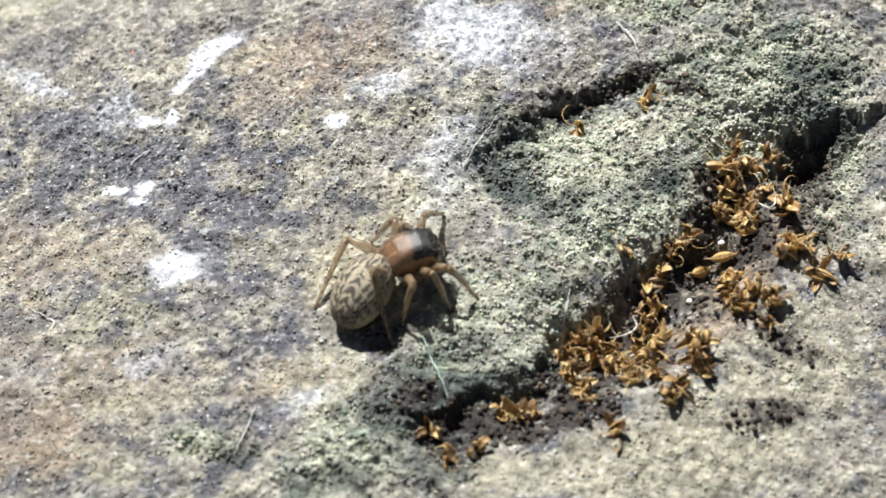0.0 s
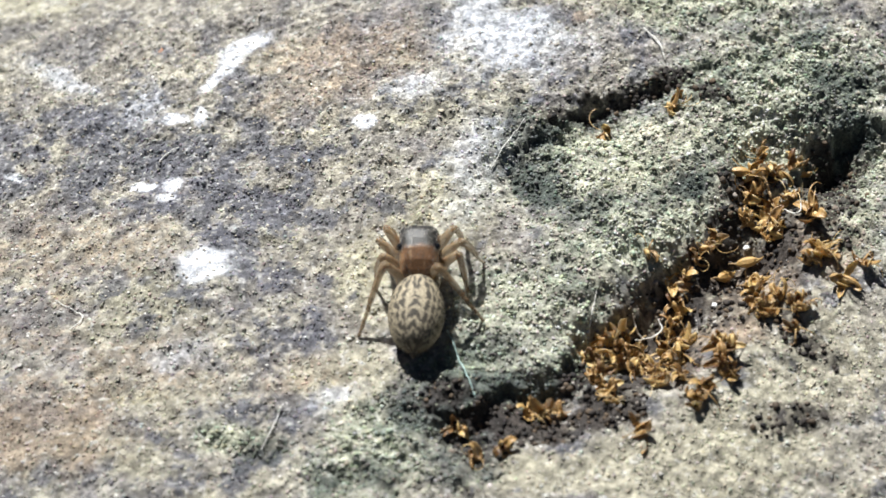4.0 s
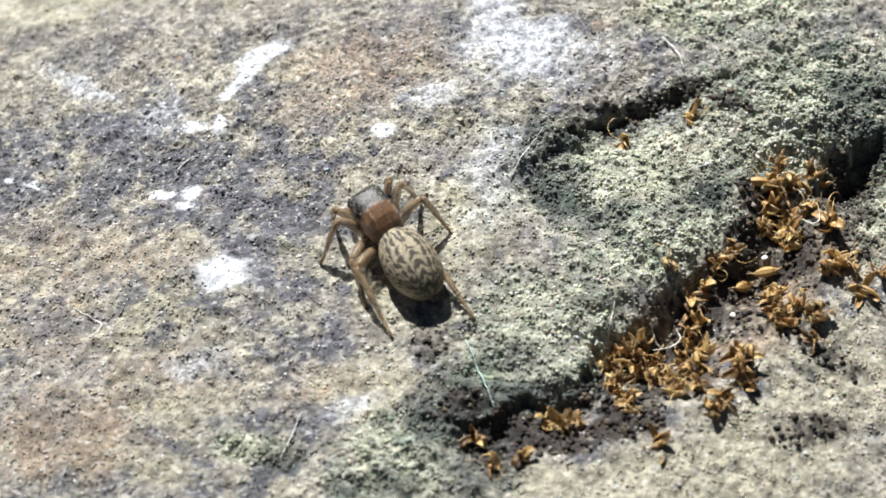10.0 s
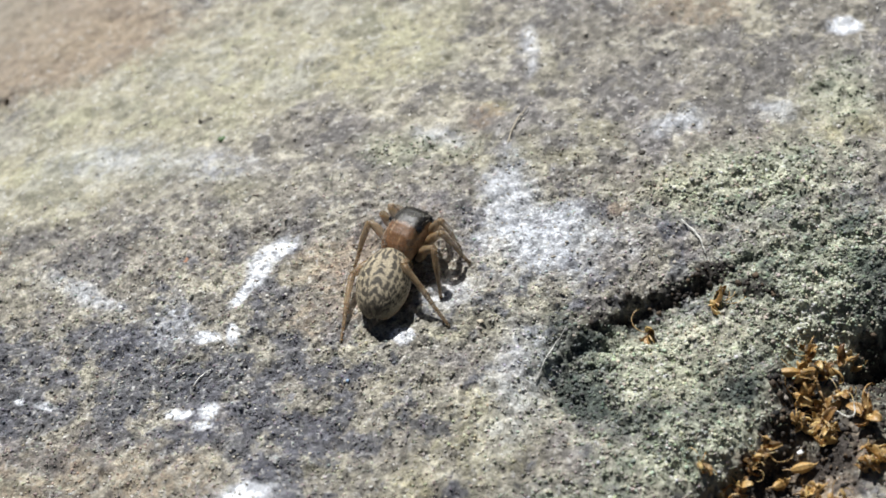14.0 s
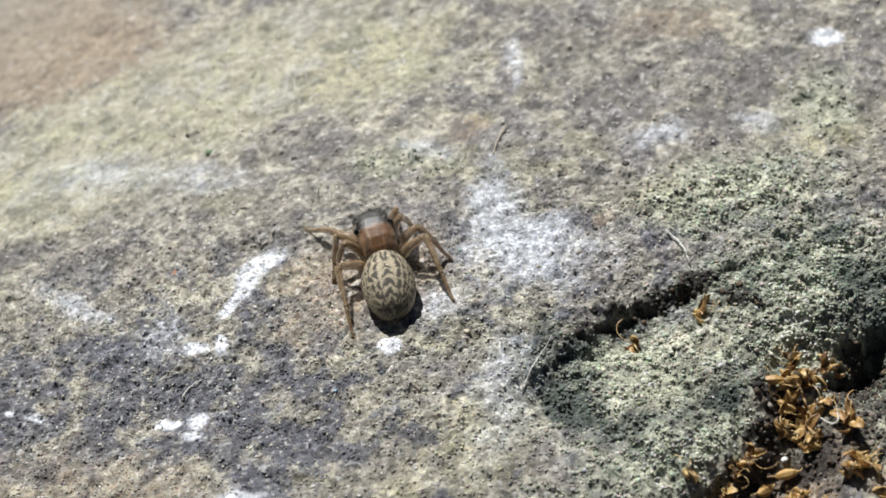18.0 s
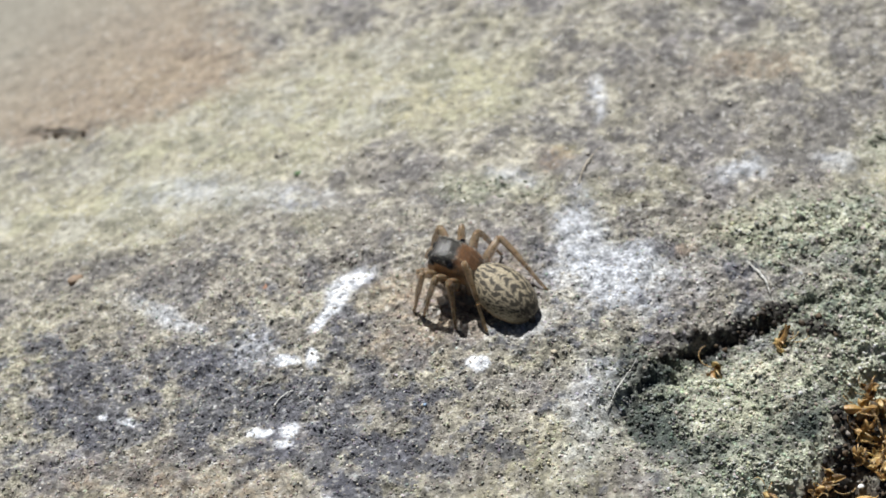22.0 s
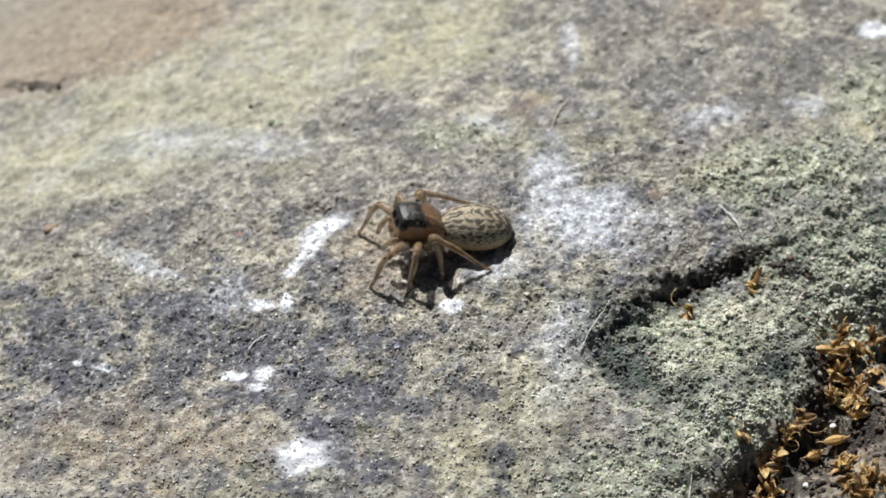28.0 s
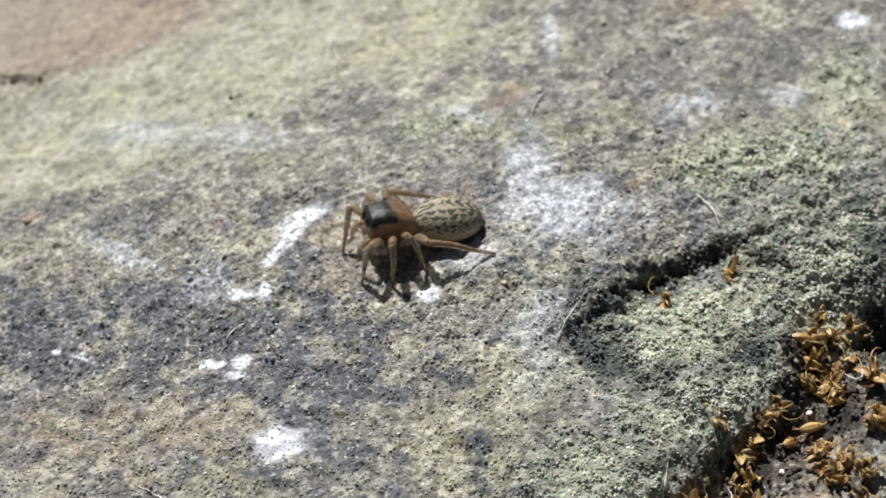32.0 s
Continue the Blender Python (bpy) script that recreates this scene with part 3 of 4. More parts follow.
def stone_sheet():
    dusk = np.maximum(cover(SLATE, 0.0, (1.5, 0.1)), cover(SLATE_FAR, 0.0, (1.5, 0.1))) - 0.9 * cover(CREAM, 0.0)
    dusk = smooth(-0.10, 0.70, 0.72 * dusk + 2.9 * (clouds(GX, GY, 0.62, 81, 5) - 0.5))
    dusk = 0.40 * dusk + 0.60 * smooth(-0.2, 0.2, 1.1 * dusk - RANK) * smooth(0.0, 0.15, dusk)
    # The soil mask holds painted shade too, as does part of deep.
    masks = {"slate": dusk * (1 - 0.8 * cover(RUST, 0.0)) * (1 - 0.7 * cover(GREEN, 0.0)), "soil": np.maximum(cover(SOIL_AND_SHADE), cover(SPOTS_AND_SHADE)), "white": cover(WHITE, 0.12, (1.18, 0.35)), "haze": cover(HAZE, 0.30, (1.5, 0.0)), "cream": cover(CREAM, 0.35), "yellow": cover(YELLOW, 0.4, (1.5, 0.0)), "rust": cover(RUST), "green": cover(GREEN, 0.3, (1.5, 0.3)), "deep": cover(DEEP, 0.3, (1.4, 0.4))}
    near = np.exp(-((GX / 40) ** 4) - (((GY + 7) / 40) ** 4))
    lumpy = np.clip(masks["green"] + masks["deep"], 0, 1)
    fine = 1 - 0.45 * masks["rust"] - 0.35 * masks["white"] - 0.3 * masks["cream"] - 0.3 * masks["haze"]
    fine = np.clip(fine, 0.3, 1) * (1 - 0.45 * smooth(-5.5, -1.5, GY)) * (1 - 0.35 * smooth(-8.5, -13.0, GY))
    grit = (1 - 0.65 * smooth(-6.5, -1.5, GY)) * (1 - 0.5 * smooth(-8.5, -13.0, GY))
    h = 0.30 * (clouds(GX, GY, 2.4, 3) - 0.5) + (0.20 + 0.15 * lumpy) * (clouds(GX, GY, 0.50, 5, 2) - 0.5)
    h = h + fine * (0.09 + 0.08 * lumpy) * (lattice(GX, GY, 0.17, 8) - 0.5) + fine * 0.075 * (lattice(GX, GY, 0.085, 9) - 0.5)
    h = form(GX, GY) + near * (h + broken(GX, GY))
    n, m = GX.shape
    k = np.arange(n * m).reshape(n, m)
    quads = np.stack([k[:-1, :-1], k[1:, :-1], k[1:, 1:], k[:-1, 1:]], -1).reshape(-1, 4)
    me = bpy.data.meshes.new("ground")
    me.vertices.add(n * m)
    me.vertices.foreach_set("co", (np.stack([GX, GY, h], -1).reshape(-1, 3) * MM).ravel())
    me.loops.add(quads.size)
    me.loops.foreach_set("vertex_index", quads.ravel())
    me.polygons.add(len(quads))
    me.polygons.foreach_set("loop_start", np.arange(0, quads.size, 4))
    me.update(calc_edges=True)
    tone = me.attributes.new("tone", "FLOAT_COLOR", "POINT")
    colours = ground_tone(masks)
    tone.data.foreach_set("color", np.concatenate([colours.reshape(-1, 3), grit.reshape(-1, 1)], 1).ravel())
    me.materials.append(STONE)
    return me, h, masks, colours


stone_mesh, HEIGHT, MASKS, TONES = stone_sheet()
ground = tagged(new("ground", stone_mesh), "weathered sandstone crusted with grey, white and green lichen", "stone", kind="structure")


def spot(x, y):
    """Indices of the plan's node next to a place."""
    return np.clip(np.searchsorted(XS, x), 0, len(XS) - 1), np.clip(np.searchsorted(YS, y), 0, len(YS) - 1)


def top(x, y):
    i, j = spot(x, y)
    return HEIGHT[i, j]


# ---- loose grains and lichen granules ----
def toned(me, colours):
    layer = me.attributes.new("tone", "FLOAT_COLOR", "POINT")
    layer.data.foreach_set("color", np.concatenate([np.clip(colours, 0.004, 0.95), np.ones((len(colours), 1))], 1).ravel())
    return me


def grains(name, xs, ys, sizes, material, label, category, sink=0.25, flat=0.8, local=0.0):
    bm = bmesh.new()
    bmesh.ops.create_icosphere(bm, subdivisions=1, radius=1)
    unit = np.array([v.co for v in bm.verts])
    tris = np.array([[v.index for v in f.verts] for f in bm.faces])
    bm.free()
    rng, n = np.random.RandomState(len(xs)), len(xs)
    stretch = rng.uniform(0.6, 1.3, (n, 1, 3)) * sizes[:, None, None] * np.array((1, 1, flat))
    lumps = unit[None] * stretch * rng.uniform(0.55, 1.35, (n, len(unit), 1))
    turn = rng.rand(n) * 6.28
    c, s = np.cos(turn)[:, None], np.sin(turn)[:, None]
    lx, ly = lumps[..., 0] * c - lumps[..., 1] * s, lumps[..., 0] * s + lumps[..., 1] * c
    base = top(xs, ys) + sizes * flat * (0.7 - sink)
    co = np.stack([lx + xs[:, None], ly + ys[:, None], lumps[..., 2] + base[:, None]], -1)
    faces = (tris[None] + (np.arange(n) * len(unit))[:, None, None]).reshape(-1, 3)
    me = bpy.data.meshes.new(name)
    me.vertices.add(n * len(unit))
    me.vertices.foreach_set("co", (co * MM).ravel())
    me.loops.add(faces.size)
    me.loops.foreach_set("vertex_index", faces.ravel())
    me.polygons.add(len(faces))
    me.polygons.foreach_set("loop_start", np.arange(0, faces.size, 3))
    me.update(calc_edges=True)
    me.materials.append(material)
    if local:
        i, j = spot(xs, ys)
        shade = TONES[i, j] * (1.18 + local * rng.choice((-0.65, -0.35, 0.0, 0.30, 0.85), (n, 1), p=(0.12, 0.20, 0.30, 0.26, 0.12))) * rng.uniform(0.88, 1.12, (n, 3))
        toned(me, np.repeat(np.clip(shade, 0.012, 0.66), len(unit), 0))
    return tagged(new(name, me), label, category, kind="stuff")


def strewn(count, seed, weight):
    rng = np.random.RandomState(seed)
    x, y = rng.uniform(-13.5, 13.5, count), rng.uniform(-20, 5.5, count)
    i, j = spot(x, y)
    keep = rng.rand(count) < weight[i, j]
    return x[keep], y[keep], rng


LUMPY = np.clip(MASKS["green"] + 0.8 * MASKS["deep"], 0, 1)
gx, gy, rng = strewn(120000, 11, 0.65 * LUMPY * (1 - 0.85 * MASKS["deep"]))
grains("lichen_granules", gx, gy, rng.uniform(0.018, 0.046, len(gx)), LICHEN, "crumbly grey-green lichen granules crusting the stone", "lichen", 0.6, 0.65)
FOCUS = smooth(-1.0, -6.0, GY) * (1 - 0.95 * MASKS["white"]) * (1 - 0.7 * MASKS["haze"]) * (1 - 0.8 * MASKS["soil"])
gx, gy, rng = strewn(130000, 14, 0.75 * FOCUS * LUMPY)
grains("lichen_crust", gx, gy, rng.uniform(0.028, 0.058, len(gx)), CRUST, "coarse grey-green and dark granules crusting the stone", "lichen", 0.60, 0.70, 0.60)
gx, gy, rng = strewn(130000, 15, 0.40 * FOCUS * (1 - LUMPY))
grains("crust_granules", gx, gy, rng.uniform(0.020, 0.042, len(gx)), CRUST, "fine grey, tan and dark granules crusting the stone", "crust", 0.62, 0.65, 0.42)
gx, gy, rng = strewn(26000, 12, np.clip(0.42 - 0.4 * LUMPY - 0.3 * MASKS["rust"] - 0.3 * MASKS["soil"], 0, 1))
grains("sand_grains", gx, gy, rng.uniform(0.02, 0.05, len(gx)), SAND, "pale and dark loose sand grains on the stone", "sand", 0.85, 0.5)
# Crumbs follow the whole soil mask, its painted shade included.
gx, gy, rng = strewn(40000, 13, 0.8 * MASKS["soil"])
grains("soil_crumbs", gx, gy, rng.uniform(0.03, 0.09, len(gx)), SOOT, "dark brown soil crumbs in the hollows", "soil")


# ---- building blocks ----
def part(name, me, material, parent=None, label=""):
    if isinstance(me, bmesh.types.BMesh):
        bm, me = me, bpy.data.meshes.new(name)
        bm.to_mesh(me)
        bm.free()
    if not me.materials:
        me.materials.append(material)
    me.polygons.foreach_set("use_smooth", [True] * len(me.polygons))
    ob = new(name, me)
    ob.parent = parent
    return tagged(ob, label) if label else ob


def skin(name, rings, closed=True):
    """A mesh over rings of points, in millimetres, with its ends closed."""
    rings = np.asarray(rings, float)
    n, m = rings.shape[:2]
    verts = (rings.reshape(-1, 3) * MM).tolist()
    faces = []
    for a in range(n - 1):
        for b in range(m if closed else m - 1):
            c = (b + 1) % m
            faces.append((a * m + b, a * m + c, (a + 1) * m + c, (a + 1) * m + b))
    if closed:
        faces += [tuple(range(m))[::-1], tuple((n - 1) * m + b for b in range(m))]
    me = bpy.data.meshes.new(name)
    me.from_pydata(verts, [], faces)
    return me


def bristled(me, count, seed, length=0.10, keep=None, lean=0.9, shades=(0.05, 0.12, 0.55)):
    """The mesh with fine hairs that stand on it and lean along -x or +x."""
    rng = np.random.RandomState(seed)
    n = len(me.vertices)
    co, no = np.zeros(n * 3), np.zeros(n * 3)
    me.vertices.foreach_get("co", co)
    me.vertices.foreach_get("normal", no)
    co, no = co.reshape(-1, 3), no.reshape(-1, 3)
    pool = np.arange(n) if keep is None else np.nonzero(keep(co / MM, no))[0]
    bm = bmesh.new()
    bm.from_mesh(me)
    tone = bm.verts.layers.float_color.get("tone")
    for k in rng.choice(pool, count):
        way = Vector(no[k]) + Vector(rng.uniform(-0.5, 0.5, 3)) + Vector((lean, 0, 0))
        way = way.normalized() * float(length * rng.uniform(0.6, 1.3)) * MM
        side = way.cross(Vector((0.3, 0.5, 0.8))).normalized() * 0.007 * MM
        other = way.cross(side).normalized() * 0.007 * MM
        at = Vector(co[k])
        ring = [bm.verts.new(at + side), bm.verts.new(at - 0.5 * side + 0.87 * other), bm.verts.new(at - 0.5 * side - 0.87 * other), bm.verts.new(at + way)]
        if tone:
            shade = rng.choice(shades)
            for v in ring:
                v[tone] = (shade, shade * 0.92, shade * 0.78, 1)
        for a, b in ((0, 1), (1, 2), (2, 0)):
            bm.faces.new((ring[a], ring[b], ring[3]))
    bm.to_mesh(me)
    bm.free()
    return me


def tube(name, points, radii, sides=8, hairs=0):
    """A round, tapering tube along points, in millimetres, with short hairs if wanted."""
    pts = [Vector(p) for p in points]
    rings = []
    for k, p in enumerate(pts):
        ahead = (pts[min(k + 1, len(pts) - 1)] - pts[max(k - 1, 0)]).normalized()
        side = ahead.cross(Vector((0, 0, 1)))
        side = side.normalized() if side.length > 1e-3 else Vector((1, 0, 0))
        up = side.cross(ahead)
        rings.append([p + float(radii[k]) * (math.cos(6.2832 * b / sides) * side + math.sin(6.2832 * b / sides) * up) for b in range(sides)])
    return bristled(skin(name, rings), hairs, len(pts) * sides) if hairs else skin(name, rings)


def bend(points, steps=5):
    """A smooth curve through a few points."""
    pts = [np.array(p, float) for p in points]
    pts = [2 * pts[0] - pts[1], *pts, 2 * pts[-1] - pts[-2]]
    out = []
    for k in range(1, len(pts) - 2):
        a, b, c, d = pts[k - 1 : k + 3]
        for s in np.arange(0, 1, 1 / steps):
            out.append(0.5 * (2 * b + (c - a) * s + (2 * a - 5 * b + 4 * c - d) * s**2 + (3 * b - a - 3 * c + d) * s**3))
    return [*out, pts[-2]]


# ---- dry husks and seed pods in the trench ----
def petal(length, width, start, curl, cup, seed):
    """A dry strip that curls over and is cupped like a boat, with a little thickness."""
    rng, rings = random.Random(seed), []
    twist = rng.uniform(-0.5, 0.5)
    x, z, ang = 0.0, 0.0, start
    steps = 12
    for k in range(steps + 1):
        s = k / steps
        w = width * (0.35 + 0.75 * math.sin(math.pi * (0.08 + 0.72 * s))) * (1 - 0.72 * s**5)
        row = [(x - cup * w * v * v * math.sin(ang), w * v * (1 - 0.25 * cup * v * v) + twist * s * s * 0.2, z + cup * w * v * v * math.cos(ang) + 0.10 * w * math.cos(9 * v)) for v in (-1, -0.66, -0.33, 0, 0.33, 0.66, 1)]
        back = [(px + 0.012 * math.sin(ang), py * 0.9, pz - 0.012 * math.cos(ang)) for px, py, pz in row[::-1]]
        rings.append(row + back)
        x, z = x + length / steps * math.cos(ang), z + length / steps * math.sin(ang)
        ang -= curl / steps * (0.4 + 1.2 * s)
    return skin("petal", rings)


def valve(length, girth, half, gape, seed):
    """One pointed, ribbed scale of a bud that lies along x, bent round the bud's belly."""
    rng, rings, steps = random.Random(seed), [], 10
    hook = rng.uniform(-0.10, 0.16)
    for k in range(steps + 1):
        s = k / steps
        r = girth * (0.25 + 0.85 * math.sin(math.pi * (0.10 + 0.78 * s)) ** 0.9) + gape * s**2.2
        wide = half * (0.55 + 0.6 * math.sin(math.pi * (0.05 + 0.80 * s))) * (1 - 0.93 * s**2.6)
        outer = []
        for v in (-1, -0.66, -0.33, 0, 0.33, 0.66, 1):
            rib = 0.07 * math.cos(9.5 * v) - 0.22 * v * v * (s - 0.3)
            a = wide * v + hook * s * s
            outer.append((length * (s - 0.45), r * (1 + rib) * math.sin(a), r * (1 + rib) * math.cos(a)))
        inner = [(px, py * 0.86, pz * 0.86 - 0.004) for px, py, pz in outer[::-1]]
        rings.append(outer + inner)
    return skin("valve", rings)


def husk(seed):
    rng = random.Random(seed)
    thing = new("dry_husk")
    tagged(thing, "split orange-brown dry seed husk lying in the stone's hollow", "husk", "dry husks in the hollow")
    count, length = rng.choice((3, 4, 4, 5)), rng.uniform(0.34, 0.52)
    for k in range(count):
        inward = rng.random() < 0.6
        me = petal(length * rng.uniform(0.8, 1.2), rng.uniform(0.085, 0.145), rng.uniform(-0.4, 0.4) if inward else rng.uniform(0.7, 1.4), rng.uniform(-2.8, -1.2) if inward else rng.uniform(0.8, 3.0), rng.uniform(0.35, 0.8), seed * 10 + k)
        leaf = part("valve", me, HUSK, thing)
        leaf.matrix_local = pose(0, 0, -0.08 * MM, rng.uniform(-25, 25), rng.uniform(-20, 20), 360 * k / count + rng.uniform(-28, 28))
    for k in range(rng.choice((1, 2, 2))):
        me = valve(length * rng.uniform(0.7, 1.0), rng.uniform(0.06, 0.095), rng.uniform(0.8, 1.3), rng.choice((0.0, 0.05, 0.12)), seed * 10 + 5 + k)
        scale = part("scale", me, HUSK, thing, "ribbed boat-shaped brown scale")
        scale.matrix_local = pose(rng.uniform(-0.10, 0.10) * MM, rng.uniform(-0.10, 0.10) * MM, 0, rng.uniform(0, 360), rng.uniform(-40, 40), rng.uniform(0, 360))
    for k in range(rng.choice((2, 3, 4))):
        me = petal(rng.uniform(0.40, 0.95), rng.uniform(0.008, 0.018), rng.uniform(0.3, 1.2), rng.uniform(1.5, 6.0), 0.4, seed * 10 + 7 + k)
        wisp = part("wisp", me, STRAW, thing, "thin curled straw-coloured wisp")
        wisp.matrix_local = pose(rng.uniform(-0.1, 0.15) * MM, 0, 0, rng.uniform(-60, 60), rng.uniform(-30, 20), rng.uniform(0, 360))
    part("core", tube("core", [(-0.14, 0, -0.06), (-0.08, 0, -0.05), (0.06, 0, -0.04), (0.13, 0, -0.05)], [0.03, 0.065, 0.07, 0.02], 8), HUSK, thing, "small knobbly brown core")
    return thing


def pod(seed):
    rng = random.Random(seed)
    thing = new("seed_pod")
    tagged(thing, "ribbed golden-brown dry seed pod among the husks", "seed pod", "seed pods in the hollow")
    rings = []
    for k in range(11):
        s = k / 10
        r = 0.20 * math.sin(math.pi * (0.06 + 0.88 * s)) ** 0.75 * (1 - 0.25 * s)
        rings.append([(0.85 * s - 0.4, r * (1 + 0.10 * math.cos(6 * a)) * math.cos(a), r * (1 + 0.10 * math.cos(6 * a)) * math.sin(a)) for a in np.arange(24) * 6.2832 / 24])
    part("pod_wall", skin("pod_wall", rings), POD, thing)
    part("stalk", tube("stalk", bend([(-0.38, 0, 0), (-0.55, 0.02, 0.05), (-0.70, 0.10, 0.02)]), np.linspace(0.045, 0.025, 11), 6), STALK, thing, "thin dry brown stalk")
    part("beak", tube("beak", bend([(0.42, 0, 0), (0.52, 0.0, 0.03), (0.60, 0.03, 0.09)]), np.linspace(0.05, 0.012, 11), 6), POD, thing, "pointed dry beak")
    return thing


def lay(kind, protos, places, seed, rise, lean, sizes):
    """Copies of the prototypes at places on the plan; the prototypes take the first places."""
    rng = random.Random(seed)
    for k, (x, y) in enumerate(places):
        z = float(top(x, y)) + rise
        m = pose(x * MM, y * MM, z * MM, rng.uniform(-lean, lean), rng.uniform(-lean, lean), rng.uniform(0, 360))
        size = rng.uniform(*sizes)
        ob = protos[k] if k < len(protos) else copy_thing(rng.choice(protos or HUSKS), m)
        ob.matrix_basis = m @ Matrix.Scale(size, 4)


HUSK_PLACES = [(1.31, -17.37), (1.71, -18.16), (2.34, -17.98), (2.91, -16.81), (3.22, -16.94), (3.6, -16.86), (5.36, -17.62), (4.8, -14.63), (4.44, -15.23), (4.49, -15.84), (4.8, -14.94), (5.46, -14.76), (5.39, -15.39), (5.79, -15.24), (5.83, -15.9), (6.3, -15.26), (6.34, -15.91), (6.58, -16.64), (6.84, -16.43), (6.36, -13.87), (6.53, -14.44), (7.28, -15.26), (7.48, -15.35), (7.32, -15.73), (4.76, -16.5), (6.09, -14.69), (5.07, -15.19), (5.17, -14.63), (8.2, -11.34), (6.98, -12.42), (6.4, -13.09), (6.68, -12.85), (7.2, -12.2), (6.5, -13.5), (7.5, -11.95)]
HUSK_PLACES_FAR = [(8.34, -12.98), (8.25, -14.06), (8.46, -14.31), (9.13, -14.1), (9.3, -14.3), (8.79, -13.88), (9.83, -12.59), (8.9, -11.66), (8.8, -11.8), (5.84, -12.61), (9.05, -14.89), (10.9, -12.87), (9.53, -12.86), (8.66, -9.55), (8.49, -10.03), (8.68, -9.87), (9.19, -9.9), (9.53, -9.55), (8.48, -10.2), (9.39, -10.66), (9.06, -10.88), (8.93, -10.85), (9.75, -11.59), (8.18, -11.33), (8.33, -10.64), (8.82, -11.28), (9.81, -12.54), (5.04, -8.79), (6.65, -8.18), (10.34, -13.44)]
POD_PLACES = [(7.66, -12.68), (8.21, -12.29), (8.15, -10.15), (8.34, -12.98)]
HUSKS = [husk(k) for k in range(1, 17)]
JITTER = random.Random(3)
HUSK_MORE = [(x + JITTER.uniform(-0.26, 0.26), y + JITTER.uniform(-0.26, 0.26)) for x, y in 2 * HUSK_PLACES[7:28] + HUSK_PLACES_FAR[:9] + HUSK_PLACES_FAR[13:26]]
lay("husk", HUSKS, HUSK_PLACES + HUSK_PLACES_FAR, 5, 0.12, 50, (0.85, 1.2))
lay("husk", [], HUSK_MORE, 6, 0.08, 70, (0.6, 1.1))
PODS = [pod(1)]
lay("pod", PODS, POD_PLACES, 8, 0.18, 30, (0.62, 0.80))


# ---- fibres, threads and crumbs ----
def fibre(name, places, lift, radius, material, label, category="fibre"):
    pts = []
    for k, p in enumerate(bend(places, 6)):
        pts.append((p[0], p[1], float(top(p[0], p[1])) + lift[0] + (lift[1] - lift[0]) * k / (6 * (len(places) - 1))))
    thin = [radius * (1 - 0.5 * abs(2 * k / (len(pts) - 1) - 1)) for k in range(len(pts))]
    ob = new(name, tube(name, pts, thin, 6))
    ob.data.materials.append(material)
    return tagged(ob, label, category)


PALE = "fine pale curled fibre lying on the stone"
fibre("fibre", [(1.11, -14.96), (1.44, -15.97), (1.72, -16.85)], (0.20, 0.10), 0.018, CYAN, "thin straight blue-green fibre lying on dark lichen")
fibre("fibre", [(-8.03, -13.37), (-7.6, -13.68), (-7.34, -13.89), (-7.37, -14.14), (-7.62, -14.32)], (0.05, 0.05), 0.020, HAIR, PALE)
fibre("fibre", [(6.1, -5.76), (6.42, -6.25), (6.57, -6.79)], (0.08, 0.12), 0.030, HAIR, "short pale stiff fibre beside the crack")
fibre("fibre", [(2.21, -10.17), (2.57, -9.53), (3.06, -8.85)], (0.06, 0.08), 0.016, HAIR, "thin pale thread along the lichen's rim")
fibre("fibre", [(4.31, -14.78), (4.45, -14.29), (4.57, -13.75)], (0.10, 0.10), 0.014, HAIR, "thin pale hair standing beside dry husks")
fibre("fibre", [(9.07, -11.04), (9.28, -11.54), (9.46, -11.61), (9.5, -11.21)], (0.30, 0.40), 0.022, HAIR, "pale looped fibre over dry husks")
fibre("fibre", [(-5.79, -9.24), (-5.6, -8.92), (-5.33, -8.77)], (0.05, 0.05), 0.020, HAIR, PALE)
fibre("fibre", [(-3.04, -18.02), (-2.75, -17.21), (-2.57, -16.77)], (0.08, 0.08), 0.014, HAIR, PALE)
fibre("fibre", [(5.39, -14.07), (5.51, -14.34), (5.64, -14.41)], (0.30, 0.25), 0.022, HAIR, "pale bent fibre among dry husks")
fibre("fibre", [(5.43, -14.54), (6.05, -14.23), (6, -13.93)], (0.30, 0.30), 0.022, HAIR, "pale bent fibre among dry husks")
fibre("fibre", [(2.09, -2.76), (2.37, -2.03), (2.71, -1.52)], (0.05, 0.10), 0.020, BUFF, "buff straw-like fibre on grey stone")
fibre("stalk", [(8.68, -9.98), (8.85, -10.46), (9, -11.08)], (0.30, 0.25), 0.035, STALK, "thin dry brown stalk among husks", "stalk")


def crumb(x, y, size, material, label, flat=0.45):
    bm = bmesh.new()
    bmesh.ops.create_icosphere(bm, subdivisions=2, radius=1)
    rng = random.Random(int(100 * (x + 50) + 7 * y))
    for v in bm.verts:
        v.co = Vector((v.co.x * size[0], v.co.y * size[1], v.co.z * size[1] * flat)) * (1 + 0.7 * (noise.noise(v.co * 1.9 + Vector((x, y, 0))))) * MM
    ob = part("crumb", bm, material)
    ob.matrix_basis = pose(x * MM, y * MM, (float(top(x, y)) + 0.5 * size[1] * flat) * MM, 0, 0, rng.uniform(0, 180))
    return tagged(ob, label, "crumb", "crumbs on the stone")


